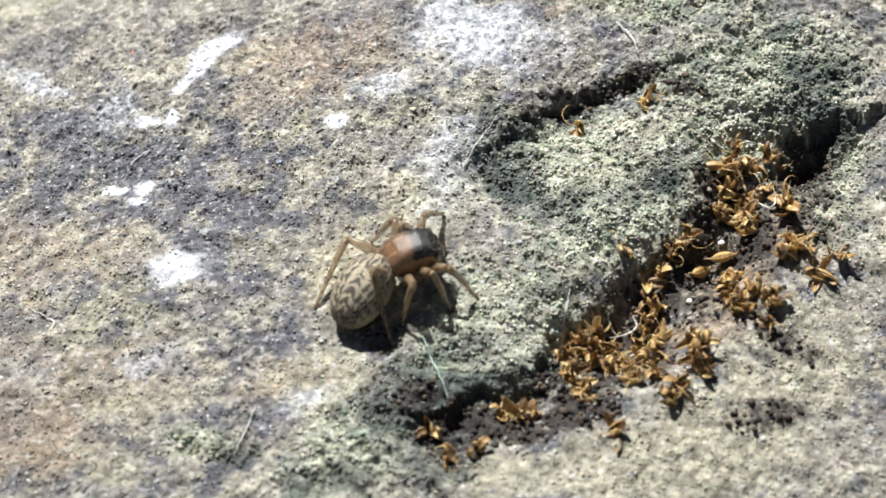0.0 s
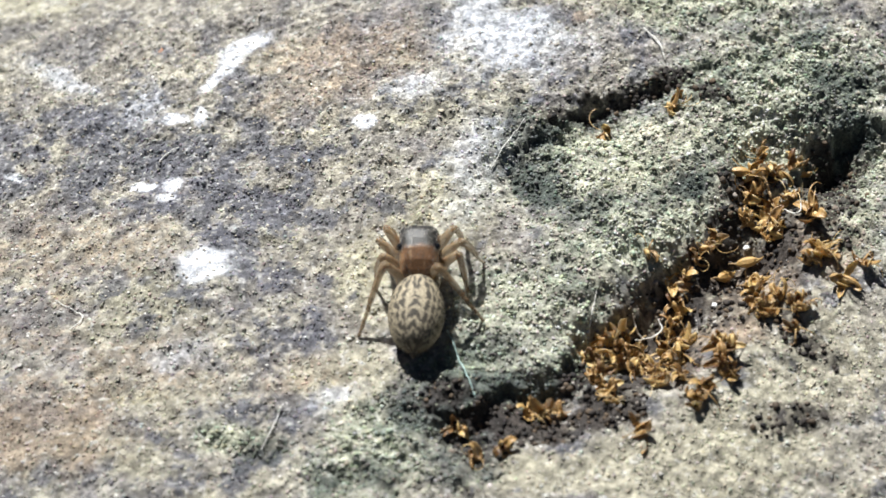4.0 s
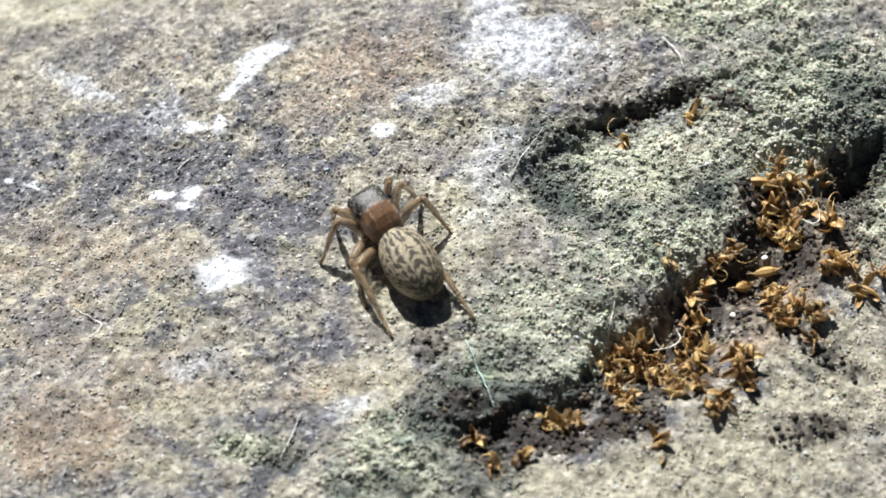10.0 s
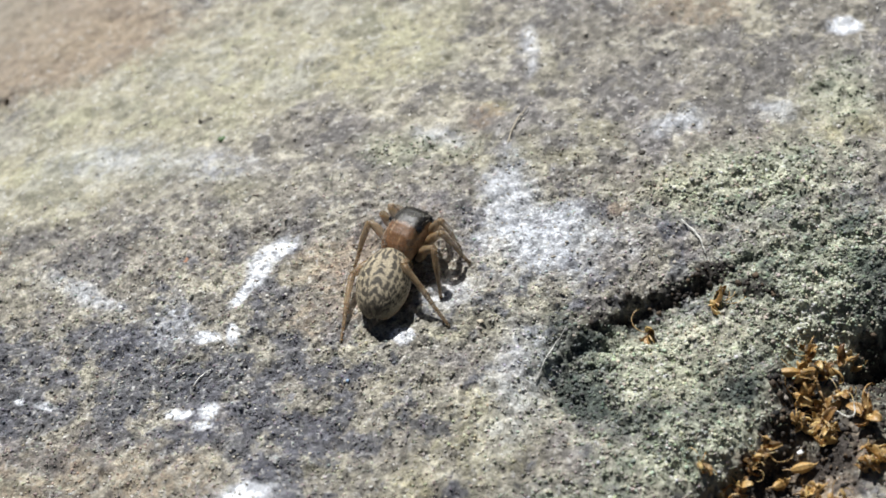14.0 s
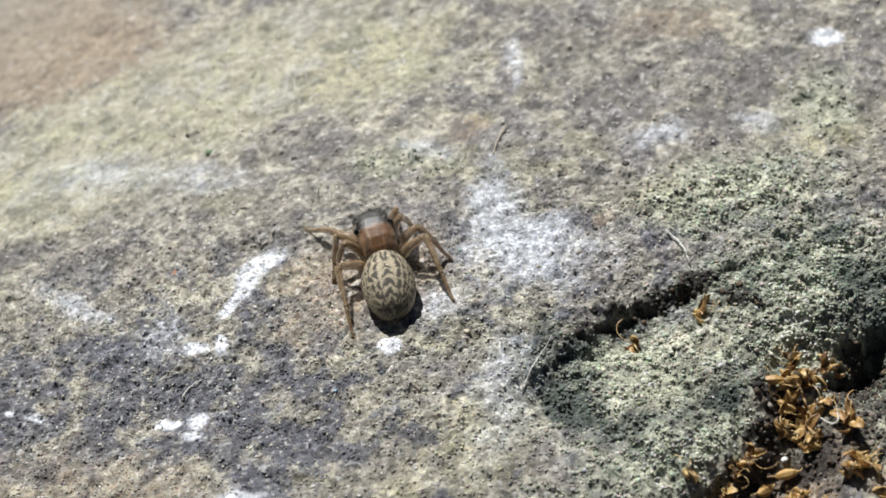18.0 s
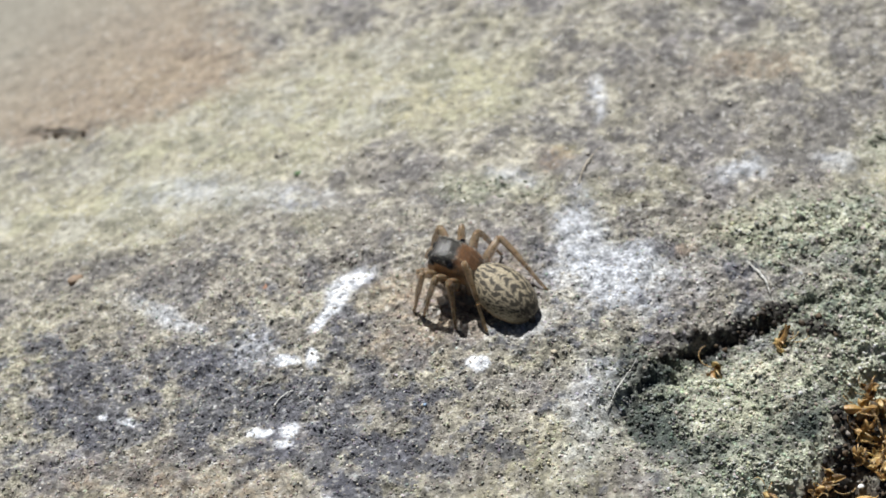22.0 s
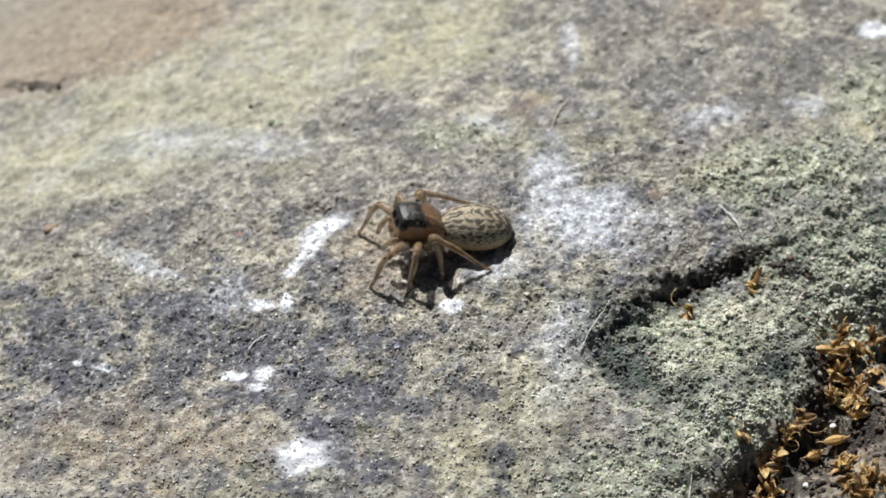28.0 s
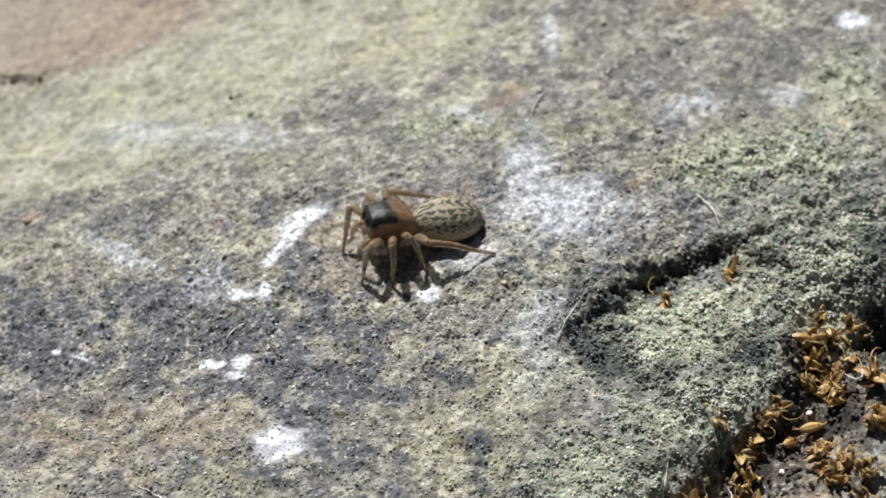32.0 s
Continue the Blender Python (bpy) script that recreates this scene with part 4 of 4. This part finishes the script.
crumb(5.36, -3.51, (0.09, 0.08), UMBER, "dark brown soil crumb on pale stone")
crumb(4.42, -5.47, (0.07, 0.06), UMBER, "dark brown soil crumb on pale stone")
crumb(-2.95, -1.59, (0.08, 0.06), UMBER, "dark brown soil crumb on pale stone")
crumb(-5.18, -0.75, (0.10, 0.07), MOSSY, "small green speck on pale stone")
# Blue-coloured crumb added in place of a glint off the stone.
crumb(-2.14, -9.73, (0.05, 0.04), BLUE_GLINT, "tiny blue speck set in for a glint on grey stone")
crumb(-11.05, -3.52, (0.20, 0.13), AMBER, "dull brown clump lying on grey stone")
crumb(1.07, -8.57, (0.085, 0.06), BUFF, "pale buff crumb lying on grey stone")
crumb(-6.05, -5.09, (0.13, 0.055), RUDDY, "small orange-red crumb lying on grey stone")
crumb(2.56, -13.52, (0.05, 0.05), CHALK, "small white crumb on pale lichen")
crumb(8.22, -11.93, (0.09, 0.08), CHALK, "small white crumb among dry husks")
crumb(7.35, -13.57, (0.08, 0.07), CHALK, "small white crumb in the hollow")

# ---- the jumping spider: x ahead, the origin under its waist ----
spider = tagged(new("jumping_spider"), "small brown jumping spider with a mottled cream abdomen", "spider")
PIVOT = 0.85  # height of the waist in the spider's own space


def carapace():
    n, m, rings, tone = 73, 80, [], []
    along = (0, 0.05, 0.15, 0.3, 0.5, 0.7, 0.86, 0.95, 0.985, 1)
    for k in range(n):
        e = 0.5 - 0.5 * math.cos(math.pi * k / (n - 1))
        x = -0.04 + 1.36 * e
        w = np.interp(e, along, (0.20, 0.34, 0.415, 0.445, 0.455, 0.455, 0.445, 0.425, 0.38, 0.28))
        hi = np.interp(e, along, (0.86, 1.02, 1.20, 1.35, 1.44, 1.46, 1.42, 1.36, 1.29, 1.20))
        lo = np.interp(e, along, (0.82, 0.72, 0.66, 0.645, 0.64, 0.64, 0.66, 0.72, 0.80, 0.88))
        ring = []
        for b in range(m):
            a = 6.2832 * b / m
            c, d = math.cos(a), math.sin(a)
            y = w * math.copysign(abs(c) ** 0.62, c)
            z = 0.5 * (hi + lo) + 0.5 * (hi - lo) * math.copysign(abs(d) ** 0.66, d)
            ring.append((x, y, z))
            ragged = 0.06 * noise.noise((x * 9, y * 9, 2.0)) + 0.03 * noise.noise((x * 22, y * 22, 5.0))
            crown = smooth(0.50, 0.57, e + ragged) * smooth(0.58, 0.74, d + ragged) * smooth(0.955, 0.92, e + ragged)
            band = max(smooth(0.88, 0.92, e + ragged) * smooth(0.00, 0.14, d), smooth(0.47, 0.53, e + ragged) * smooth(0.26, 0.36, d + ragged) * smooth(0.86, 0.74, d + ragged))
            rim = smooth(0.036, 0.018, abs(z - 0.765)) * smooth(0.10, 0.16, e) * smooth(0.80, 0.72, e)
            streak = 0.5 + 0.5 * noise.noise((x * 2.2, y * 14, z * 5))
            col = np.array((0.34, 0.198, 0.098)) + smooth(0.45, 0.85, d) * np.array((-0.15, -0.10, -0.05))
            col = col * (0.62 + 0.76 * streak)
            col = col + smooth(0.66, 0.84, streak) * smooth(0.5, 0.8, d) * 0.4 * (np.array((0.48, 0.36, 0.22)) - col)
            pale = 0.5 + 0.5 * noise.noise((x * 24, y * 24, z * 24))
            col = col + crown * (np.array((0.034, 0.032, 0.026)) * (0.15 + 7.0 * pale**4) - col)
            col = col + band * (np.array((0.009, 0.008, 0.009)) - col)
            under = smooth(0.70, 0.66, z) * smooth(0.1, 0.2, e)
            col = col + 0.6 * under * (np.array((0.16, 0.09, 0.045)) - col)
            tone.append(col + 0.97 * rim * (np.array((0.009, 0.008, 0.008)) - col))
        rings.append(ring)
    me = toned(skin("cephalothorax", rings), np.array(tone))
    bristled(me, 300, 4, 0.085, lambda co, no: (no[:, 2] > 0.1) & (co[:, 0] < 0.62), 0.5, (0.03, 0.06, 0.10, 0.22))
    return bristled(me, 380, 6, 0.050, lambda co, no: (no[:, 2] > 0.45) & (co[:, 0] > 0.60), 1.2, (0.015, 0.02, 0.03, 0.06, 0.40))


def column(e, q, row, wide, beats, phase, lean):
    """A jagged dark column that runs down the back at q = row and breaks up between its teeth."""
    tooth = (beats * e + phase - lean * (q - row)) % 1.0
    tooth = smooth(0.0, 0.28, tooth) * smooth(1.0, 0.55, tooth)
    off = abs(q - row - 0.030 * math.sin(6.2832 * (beats * e + phase)))
    return smooth(1.18, 0.82, off / (wide * (0.34 + 0.95 * tooth))) * smooth(-0.02, 0.12, tooth)


def markings(e, s):
    """The dark marks of the back, 0 to 1: e from front to tail, s from the midline outwards."""
    e, s = e + 0.040 * noise.noise((e * 12, s * 6, 3.1)) + 0.014 * noise.noise((e * 33, s * 15, 6.1)), s + 0.085 * noise.noise((e * 8, s * 5, 8.1)) + 0.030 * noise.noise((e * 27, s * 17, 1.1))
    q, flip = abs(s), 0.17 if s > 0 else 0.0
    dark = smooth(0.052, 0.034, abs(q - 0.075 + 0.20 * (e - 0.1))) * smooth(0.05, 0.09, e) * smooth(0.34, 0.28, e)
    for at, long, half in ((0.34, 0.085, 0.10), (0.455, 0.10, 0.125), (0.58, 0.11, 0.15), (0.71, 0.115, 0.165), (0.83, 0.11, 0.18)):
        k = (e - at) / long
        dark = max(dark, smooth(-0.05, 0.08, k) * smooth(1.30, 1.10, k + 0.40 * (1 - q / half)) * smooth(1.25, 0.80, q / (half * (0.22 + 0.90 * min(max(k, 0), 1)))))
    for row, wide, beats, phase, lean in ((0.27, 0.064, 6.5, 0.00, 2.6), (0.43, 0.050, 7.5, 0.40, 3.6), (0.56, 0.040, 8.5, 0.15, 4.6), (0.68, 0.034, 9.5, 0.60, 5.2), (0.79, 0.030, 10.0, 0.30, 5.6), (0.90, 0.026, 10.5, 0.75, 5.6)):
        dark = max(dark, column(e, q, row * (0.80 + 0.30 * math.sin(math.pi * min(e + 0.12, 1))), wide, beats, phase + flip, lean))
    return dark


def abdomen():
    n, m, rings, tone = 121, 128, [], []
    for k in range(n):
        e = 0.5 - 0.5 * math.cos(math.pi * k / (n - 1))
        x = 0.155 - 1.86 * e
        r = (max(1e-4, 4 * e * (1 - e))) ** 0.36 * (0.94 + 0.11 * math.sin(math.pi * e**1.2))
        w, up, down = 0.615 * r, 0.52 * r, 0.48 * r
        ring = []
        for b in range(m):
            a = 6.2832 * b / m
            c, d = math.cos(a), math.sin(a)
            ring.append((x, w * c, 0.92 + (up if d > 0 else down) * d - 0.06 * e * e))
            s = math.atan2(c, d) / 1.5708
            grain = 0.5 + 0.5 * noise.noise((e * 45, s * 40, 0.4))
            cream = np.array((0.43, 0.365, 0.25)) * (0.66 + 0.5 * grain)
            cream = cream + smooth(0.95, 1.30, abs(s)) * (np.array((0.37, 0.235, 0.11)) - cream)
            dark = markings(e, s) * smooth(1.12, 0.98, abs(s)) * (0.82 + 0.18 * grain)
            col = cream + 0.98 * dark * (np.array((0.018, 0.014, 0.010)) - cream)
            # Tail darkened in the colour: dark marking plus its own shade.
            tone.append(col + 0.70 * smooth(0.80, 1.0, e) * (np.array((0.05, 0.038, 0.025)) - col))
        rings.append(ring)
    return bristled(toned(skin("abdomen", rings), np.array(tone)), 650, 5, 0.10, lambda co, no: (no[:, 2] > -0.3), -0.9, (0.05, 0.10, 0.40, 0.60))


part("cephalothorax", carapace(), CARAPACE, spider, "glossy orange-brown carapace with a grey-haired eye field")
belly = part("abdomen", abdomen(), ABDOMEN, spider, "cream abdomen with dark broken chevrons")
part("spinneret", tube("spinneret", [(-1.60, 0, 0.78), (-1.72, 0, 0.75), (-1.82, 0, 0.72)], [0.12, 0.09, 0.04], 8), CLAW, belly, "small dark spinneret")
part("waist", tube("waist", [(-0.12, 0, 0.80), (0.0, 0, 0.80), (0.14, 0, 0.80)], [0.14, 0.11, 0.16], 10), LEG, spider)
part("sternum", tube("sternum", bend([(0.16, 0, 0.66), (0.45, 0, 0.62), (0.8, 0, 0.62), (1.05, 0, 0.68)], 4), np.interp(np.arange(13), (0, 3, 9, 12), (0.10, 0.24, 0.26, 0.12)), 14), SHELL, spider, "brown underside between the legs")


def ball(name, place, radius, material, label):
    bm = bmesh.new()
    bmesh.ops.create_uvsphere(bm, u_segments=16, v_segments=10, radius=radius * MM, matrix=Matrix.Translation(Vector(place) * MM))
    return part(name, bm, material, spider, label)


for side in (1, -1):
    ball("eye", (1.25, 0.15 * side, 1.12), 0.145, EYE, "large glossy black front eye")
    ball("eye", (1.17, 0.36 * side, 1.17), 0.095, EYE, "small glossy black side eye")
    ball("eye", (0.72, 0.425 * side, 1.31), 0.080, EYE, "small glossy black rear eye")
    part("chelicera", tube("chelicera", bend([(1.10, 0.16 * side, 0.92), (1.22, 0.17 * side, 0.66), (1.18, 0.15 * side, 0.40)]), np.linspace(0.17, 0.09, 11), 10), LEG, spider, "blunt brown jaw")
    part("palp", tube("palp", bend([(1.05, 0.30 * side, 0.70), (1.34, 0.40 * side, 0.74), (1.50, 0.36 * side, 0.54), (1.54, 0.28 * side, 0.34)]), np.interp(np.arange(16), (0, 5, 10, 15), (0.07, 0.08, 0.075, 0.05)), 8, 40), LEG, spider, "short hairy brown palp")

FEMUR, LOWER = (0.82, 0.80, 0.80, 0.95), (1.22, 1.22, 1.20, 1.80)
COXA = ((0.92, 0.36), (0.70, 0.42), (0.46, 0.42), (0.12, 0.35))
STANCE = ((1.62, 0.66), (1.20, 1.02), (0.10, 1.20), (-1.4, 1.15))


def leg(pair):
    reach, low = FEMUR[pair], LOWER[pair]
    upper = part("leg", tube("leg", bend([(-0.12, 0, -0.02), (0.1 * reach, 0, 0), (0.5 * reach, 0, 0.07), (reach, 0, 0)], 4), np.interp(np.arange(13), (0, 2, 6, 10, 12), (0.105, 0.122, 0.135, 0.108, 0.082)), 10, 120), LEG, spider)
    shin = part("tibia", tube("tibia", bend([(0, 0, 0), (0.15 * low, 0, 0.04), (0.38 * low, 0, 0.05), (0.60 * low, 0, 0.02)], 4), np.interp(np.arange(13), (0, 2, 4, 8, 12), (0.082, 0.096, 0.080, 0.080, 0.058)), 10, 140), LEG, upper)
    foot = part("tarsus", tube("tarsus", bend([(0.58 * low, 0, 0.025), (0.75 * low, 0, 0), (low - 0.1, 0, 0), (low, 0, 0)], 4), np.interp(np.arange(13), (0, 4, 8, 11, 12), (0.058, 0.050, 0.042, 0.046, 0.02)), 8, 90), LEG, upper)
    return upper, shin, foot


LEGS = [(pair, side, *leg(pair)) for side in (1, -1) for pair in range(4)]

# Where each leg's tip stands on the plan, by pair and side: seconds, x, y.
FEET = {
    (0, 1): [(0, 1.72, -11.64), (9, -1.98, -11.41), (18, -2.72, -4.33), (19, -2.22, -5.69), (20, -2.39, -5.54), (21, -2.35, -6.08), (22, -2.29, -6.76), (23, -2.44, -7.40), (25, -2.95, -7.45), (28, -2.76, -7.71), (30, -2.28, -8.32), (32, -2.43, -7.97)],
    (1, 1): [(10, -2.25, -12.65), (11, -2.72, -10.53), (18, -2.07, -6.33), (19, -2.16, -7.22), (20, -2.11, -6.79), (21, -2.15, -6.92), (22, -2.06, -6.97), (23, -2.05, -7.68), (25, -2.03, -8.03), (28, -1.87, -8.15), (30, -1.50, -8.24), (32, -1.66, -8.29)],
    (2, 1): [(6, -1.00, -14.11), (7, -0.87, -14.14), (8, -0.89, -14.07), (9, -0.87, -13.94), (10, -1.14, -13.99), (11, -2.07, -12.00), (12, -2.32, -8.79), (19, -1.61, -7.31), (20, -1.23, -7.18), (21, -1.28, -7.59), (22, -1.27, -7.51), (23, -1.33, -7.69), (25, -1.19, -7.48), (28, -0.94, -7.77), (30, -0.78, -7.46), (32, -0.80, -7.93)],
    (3, 1): [(0, -1.28, -14.18), (1, -1.29, -14.15), (2, -1.05, -14.78), (3, -1.04, -14.76), (6, -0.69, -15.51), (7, -0.69, -15.57), (8, -0.69, -15.58), (9, -0.54, -15.14), (10, -0.58, -14.76), (11, -1.51, -12.67), (12, -2.17, -10.49), (13, -2.29, -8.59), (14, -2.26, -8.55), (17, -2.20, -8.15), (18, -1.65, -8.23), (19, -0.68, -7.78), (20, -0.46, -7.68), (21, -0.47, -8.05), (22, -0.53, -7.75), (23, 0.15, -8.15), (25, 0.37, -8.18), (28, 0.25, -7.67), (30, 0.80, -7.64), (32, 0.90, -7.60)],
    (0, -1): [(0, 2.47, -14.06), (1, 2.50, -13.65), (13, 0.71, -6.12), (14, 0.72, -6.10), (23, -2.39, -5.21), (25, -2.41, -6.02), (28, -2.99, -5.73), (30, -2.92, -7.01), (32, -2.87, -6.89)],
    (1, -1): [(0, 1.83, -14.38), (1, 1.86, -14.64), (13, 0.69, -7.28), (14, 0.93, -6.67)],
    (2, -1): [(17, 0.85, -6.26), (18, 0.85, -6.14)],
    (3, -1): [(0, 0.46, -15.18), (1, 0.60, -14.90), (2, 1.91, -14.51), (3, 1.87, -14.73), (6, 1.62, -14.85), (7, 1.61, -14.77), (8, 1.61, -14.73), (9, 1.59, -14.80), (10, 1.60, -14.82), (11, 0.76, -12.52), (12, 0.22, -9.68), (13, 0.35, -8.68), (14, 0.32, -8.61), (17, 0.32, -8.70), (18, 0.81, -7.62), (19, 1.15, -6.56), (20, 1.13, -6.42), (21, 1.09, -6.54), (22, 1.04, -6.44), (23, 1.06, -6.57)],
}


# ---- what moves ----
def aimed(start, end):
    """A pose at start whose x axis points at end, with its z axis upwards."""
    x = (end - start).normalized()
    y = Vector((0, 0, 1)).cross(x).normalized()
    m = Matrix((x, y, x.cross(y))).transposed().to_4x4()
    m.translation = start * MM
    return m


def knee(coxa, foot, a, b, pole):
    """The joint between a and b; it bends towards the pole."""
    way = foot - coxa
    d = min(max(way.length, 0.4), a + b - 0.02)
    way = way.normalized()
    up = (pole - way * pole.dot(way)).normalized()
    t = (a * a - b * b + d * d) / (2 * d)
    return coxa + way * t + up * math.sqrt(max(a * a - t * t, 0.0))


def stood(rows, t):
    """The place of a leg's tip between two known ones that are at most three seconds apart."""
    for (t0, x0, y0), (t1, x1, y1) in zip(rows[:-1], rows[1:]):
        if t0 <= t <= t1 and t1 - t0 <= 3:
            k = float(smooth(0.25, 0.75, (t - t0) / (t1 - t0)))
            return x0 + k * (x1 - x0), y0 + k * (y1 - y0)
    return next(((x, y) for s, x, y in rows if s == t), None)


def motions():
    body = [  # seconds, waist x, y and z on the plan, heading, pitch and roll, heading and pitch of the abdomen
        (0, 0.29, -13.55, 1.19, 16, -2, 1, 54, 19),
        (1, 0.37, -13.47, 1.19, 29, -5, 1, 59, 16),
        (1.5, 0.55, -13.57, 1.18, 58, 1, 3, 64, 15),
        (2, 0.68, -13.71, 1.17, 78, 8, 4, 62, 13),
        (2.5, 0.60, -13.91, 1.15, 78, 8, 3, 63, 13),
        (3, 0.55, -14.07, 1.13, 73, 8, 2, 60, 13),
        (3.5, 0.55, -14.17, 1.14, 81, 9, 1, 73, 13),
        (5.5, 0.15, -13.78, 1.17, 96, 11, -4, 102, 17),
        (6, 0.10, -13.59, 1.18, 97, 12, -5, 107, 17),
        (7, 0.16, -13.52, 1.19, 88, 11, -3, 94, 18),
        (8, 0.13, -13.40, 1.20, 98, 11, -6, 104, 19),
        (8.5, 0.06, -13.10, 1.23, 107, 9, -8, 109, 19),
        (9, -0.04, -12.79, 1.27, 115, 8, -10, 113, 18),
        (9.5, -0.25, -12.70, 1.28, 120, 7, -10, 121, 18),
        (10, -0.53, -12.54, 1.29, 122, 5, -10, 124, 18),
        (10.5, -0.90, -11.98, 1.38, 117, 1, -8, 116, 14),
        (11, -1.16, -11.01, 1.47, 112, -3, -6, 108, 10),
        (11.5, -1.23, -9.56, 1.55, 103, -4, -5, 102, 9),
        (12, -1.19, -8.26, 1.62, 85, -4, -5, 87, 9),
        (12.5, -1.05, -7.38, 1.58, 71, -2, -5, 75, 8),
        (13, -0.92, -6.84, 1.54, 64, 0, -6, 71, 8),
        (13.5, -0.87, -6.70, 1.51, 58, 2, -8, 73, 8),
        (14, -0.92, -6.69, 1.49, 51, 4, -10, 73, 8),
        (14.5, -0.98, -6.61, 1.48, 43, 2, -9, 62, 7),
        (16.5, -0.88, -6.42, 1.41, 62, -4, -5, 68, 6),
        (17, -0.91, -6.45, 1.39, 83, -5, -4, 86, 6),
        (17.5, -0.88, -6.44, 1.41, 92, -4, -5, 91, 6),
        (18, -0.79, -6.37, 1.43, 102, -2, -5, 96, 6),
        (18.5, -0.67, -6.32, 1.47, 125, 3, -2, 106, 6),
        (19, -0.49, -6.23, 1.52, 146, 8, 1, 115, 7),
        (19.5, -0.39, -6.13, 1.53, 151, 10, 0, 119, 7),
        (20, -0.35, -6.12, 1.55, 152, 12, -1, 119, 7),
        (20.5, -0.41, -6.21, 1.56, 153, 12, -0, 125, 8),
        (21, -0.54, -6.27, 1.57, 154, 13, 0, 131, 9),
        (21.5, -0.60, -6.26, 1.56, 157, 10, -1, 135, 9),
        (22, -0.59, -6.30, 1.54, 156, 8, -3, 135, 10),
        (22.5, -0.60, -6.36, 1.54, 163, 10, -3, 143, 9),
        (23, -0.67, -6.35, 1.53, 172, 13, -3, 154, 9),
        (23.5, -0.67, -6.34, 1.52, 175, 15, -2, 156, 9),
        (24, -0.62, -6.35, 1.52, 177, 17, -1, 156, 9),
        (24.5, -0.57, -6.34, 1.52, 176, 18, 1, 154, 9),
        (25, -0.60, -6.36, 1.52, 176, 20, 2, 153, 9),
        (25.5, -0.72, -6.43, 1.52, 183, 20, 2, 162, 9),
        (27.5, -0.78, -6.57, 1.51, 186, 17, 3, 179, 10),
        (28, -0.86, -6.57, 1.51, 188, 16, 3, 185, 10),
        (29, -0.88, -6.56, 1.50, 193, 16, 5, 189, 11),
        (30, -0.90, -6.61, 1.50, 197, 17, 7, 192, 12),
        (31, -0.95, -6.70, 1.49, 194, 13, 8, 191, 11),
        (32, -1.01, -6.72, 1.49, 193, 9, 9, 193, 11),
    ]
    times, cols = [r[0] for r in body], list(zip(*body))

    def turned(x, y, z, heading, pitch, roll):
        return pose(x * MM, y * MM, z * MM, 0, 0, heading) @ pose(0, 0, 0, 0, -pitch) @ pose(0, 0, 0, roll) @ pose(0, 0, -PIVOT * MM)

    def bodily(t):
        return turned(*(float(np.interp(t, times, cols[c])) for c in range(1, 7)))

    walk(spider, [(t, turned(x, y, z, h, p, r)) for t, x, y, z, h, p, r, _, _ in body])
    walk(belly, [(t, turned(x, y, z, h, p, r).inverted() @ turned(x, y, z, a, b, 0.5 * r)) for t, x, y, z, h, p, r, a, b in body])
    beats = [k * 0.5 for k in range(65)]
    bodies = [bodily(t) for t in beats]
    for pair, side, upper, shin, foot in LEGS:
        coxa, rows, rows_low, held = Vector((COXA[pair][0], COXA[pair][1] * side, 0.62)), [], [], None
        for t, m in zip(beats, bodies):
            spot_known = stood(FEET[pair, side], t)
            want = m @ (Vector((STANCE[pair][0], STANCE[pair][1] * side, 0)) * MM) / MM
            if spot_known:
                held = Vector((*spot_known, float(top(*spot_known)) + 0.03))
            elif held is None or (want - held).length > 0.45 + 0.06 * pair:
                held = Vector((want.x, want.y, float(top(want.x, want.y)) + 0.03))
            tip = m.inverted() @ (held * MM) / MM
            joint = knee(coxa, tip, FEMUR[pair], LOWER[pair], Vector(((0.35, 0.25, 0.0, -0.5)[pair], side * (0.45, 0.55, 0.75, 0.7)[pair], (0.75, 0.7, 0.6, 0.25)[pair])))
            high, low = aimed(coxa, joint), aimed(joint, tip)
            rows.append((t, high))
            rows_low.append((t, high.inverted() @ low))
        walk(upper, rows)
        walk(shin, rows_low)
        walk(foot, rows_low)


motions()
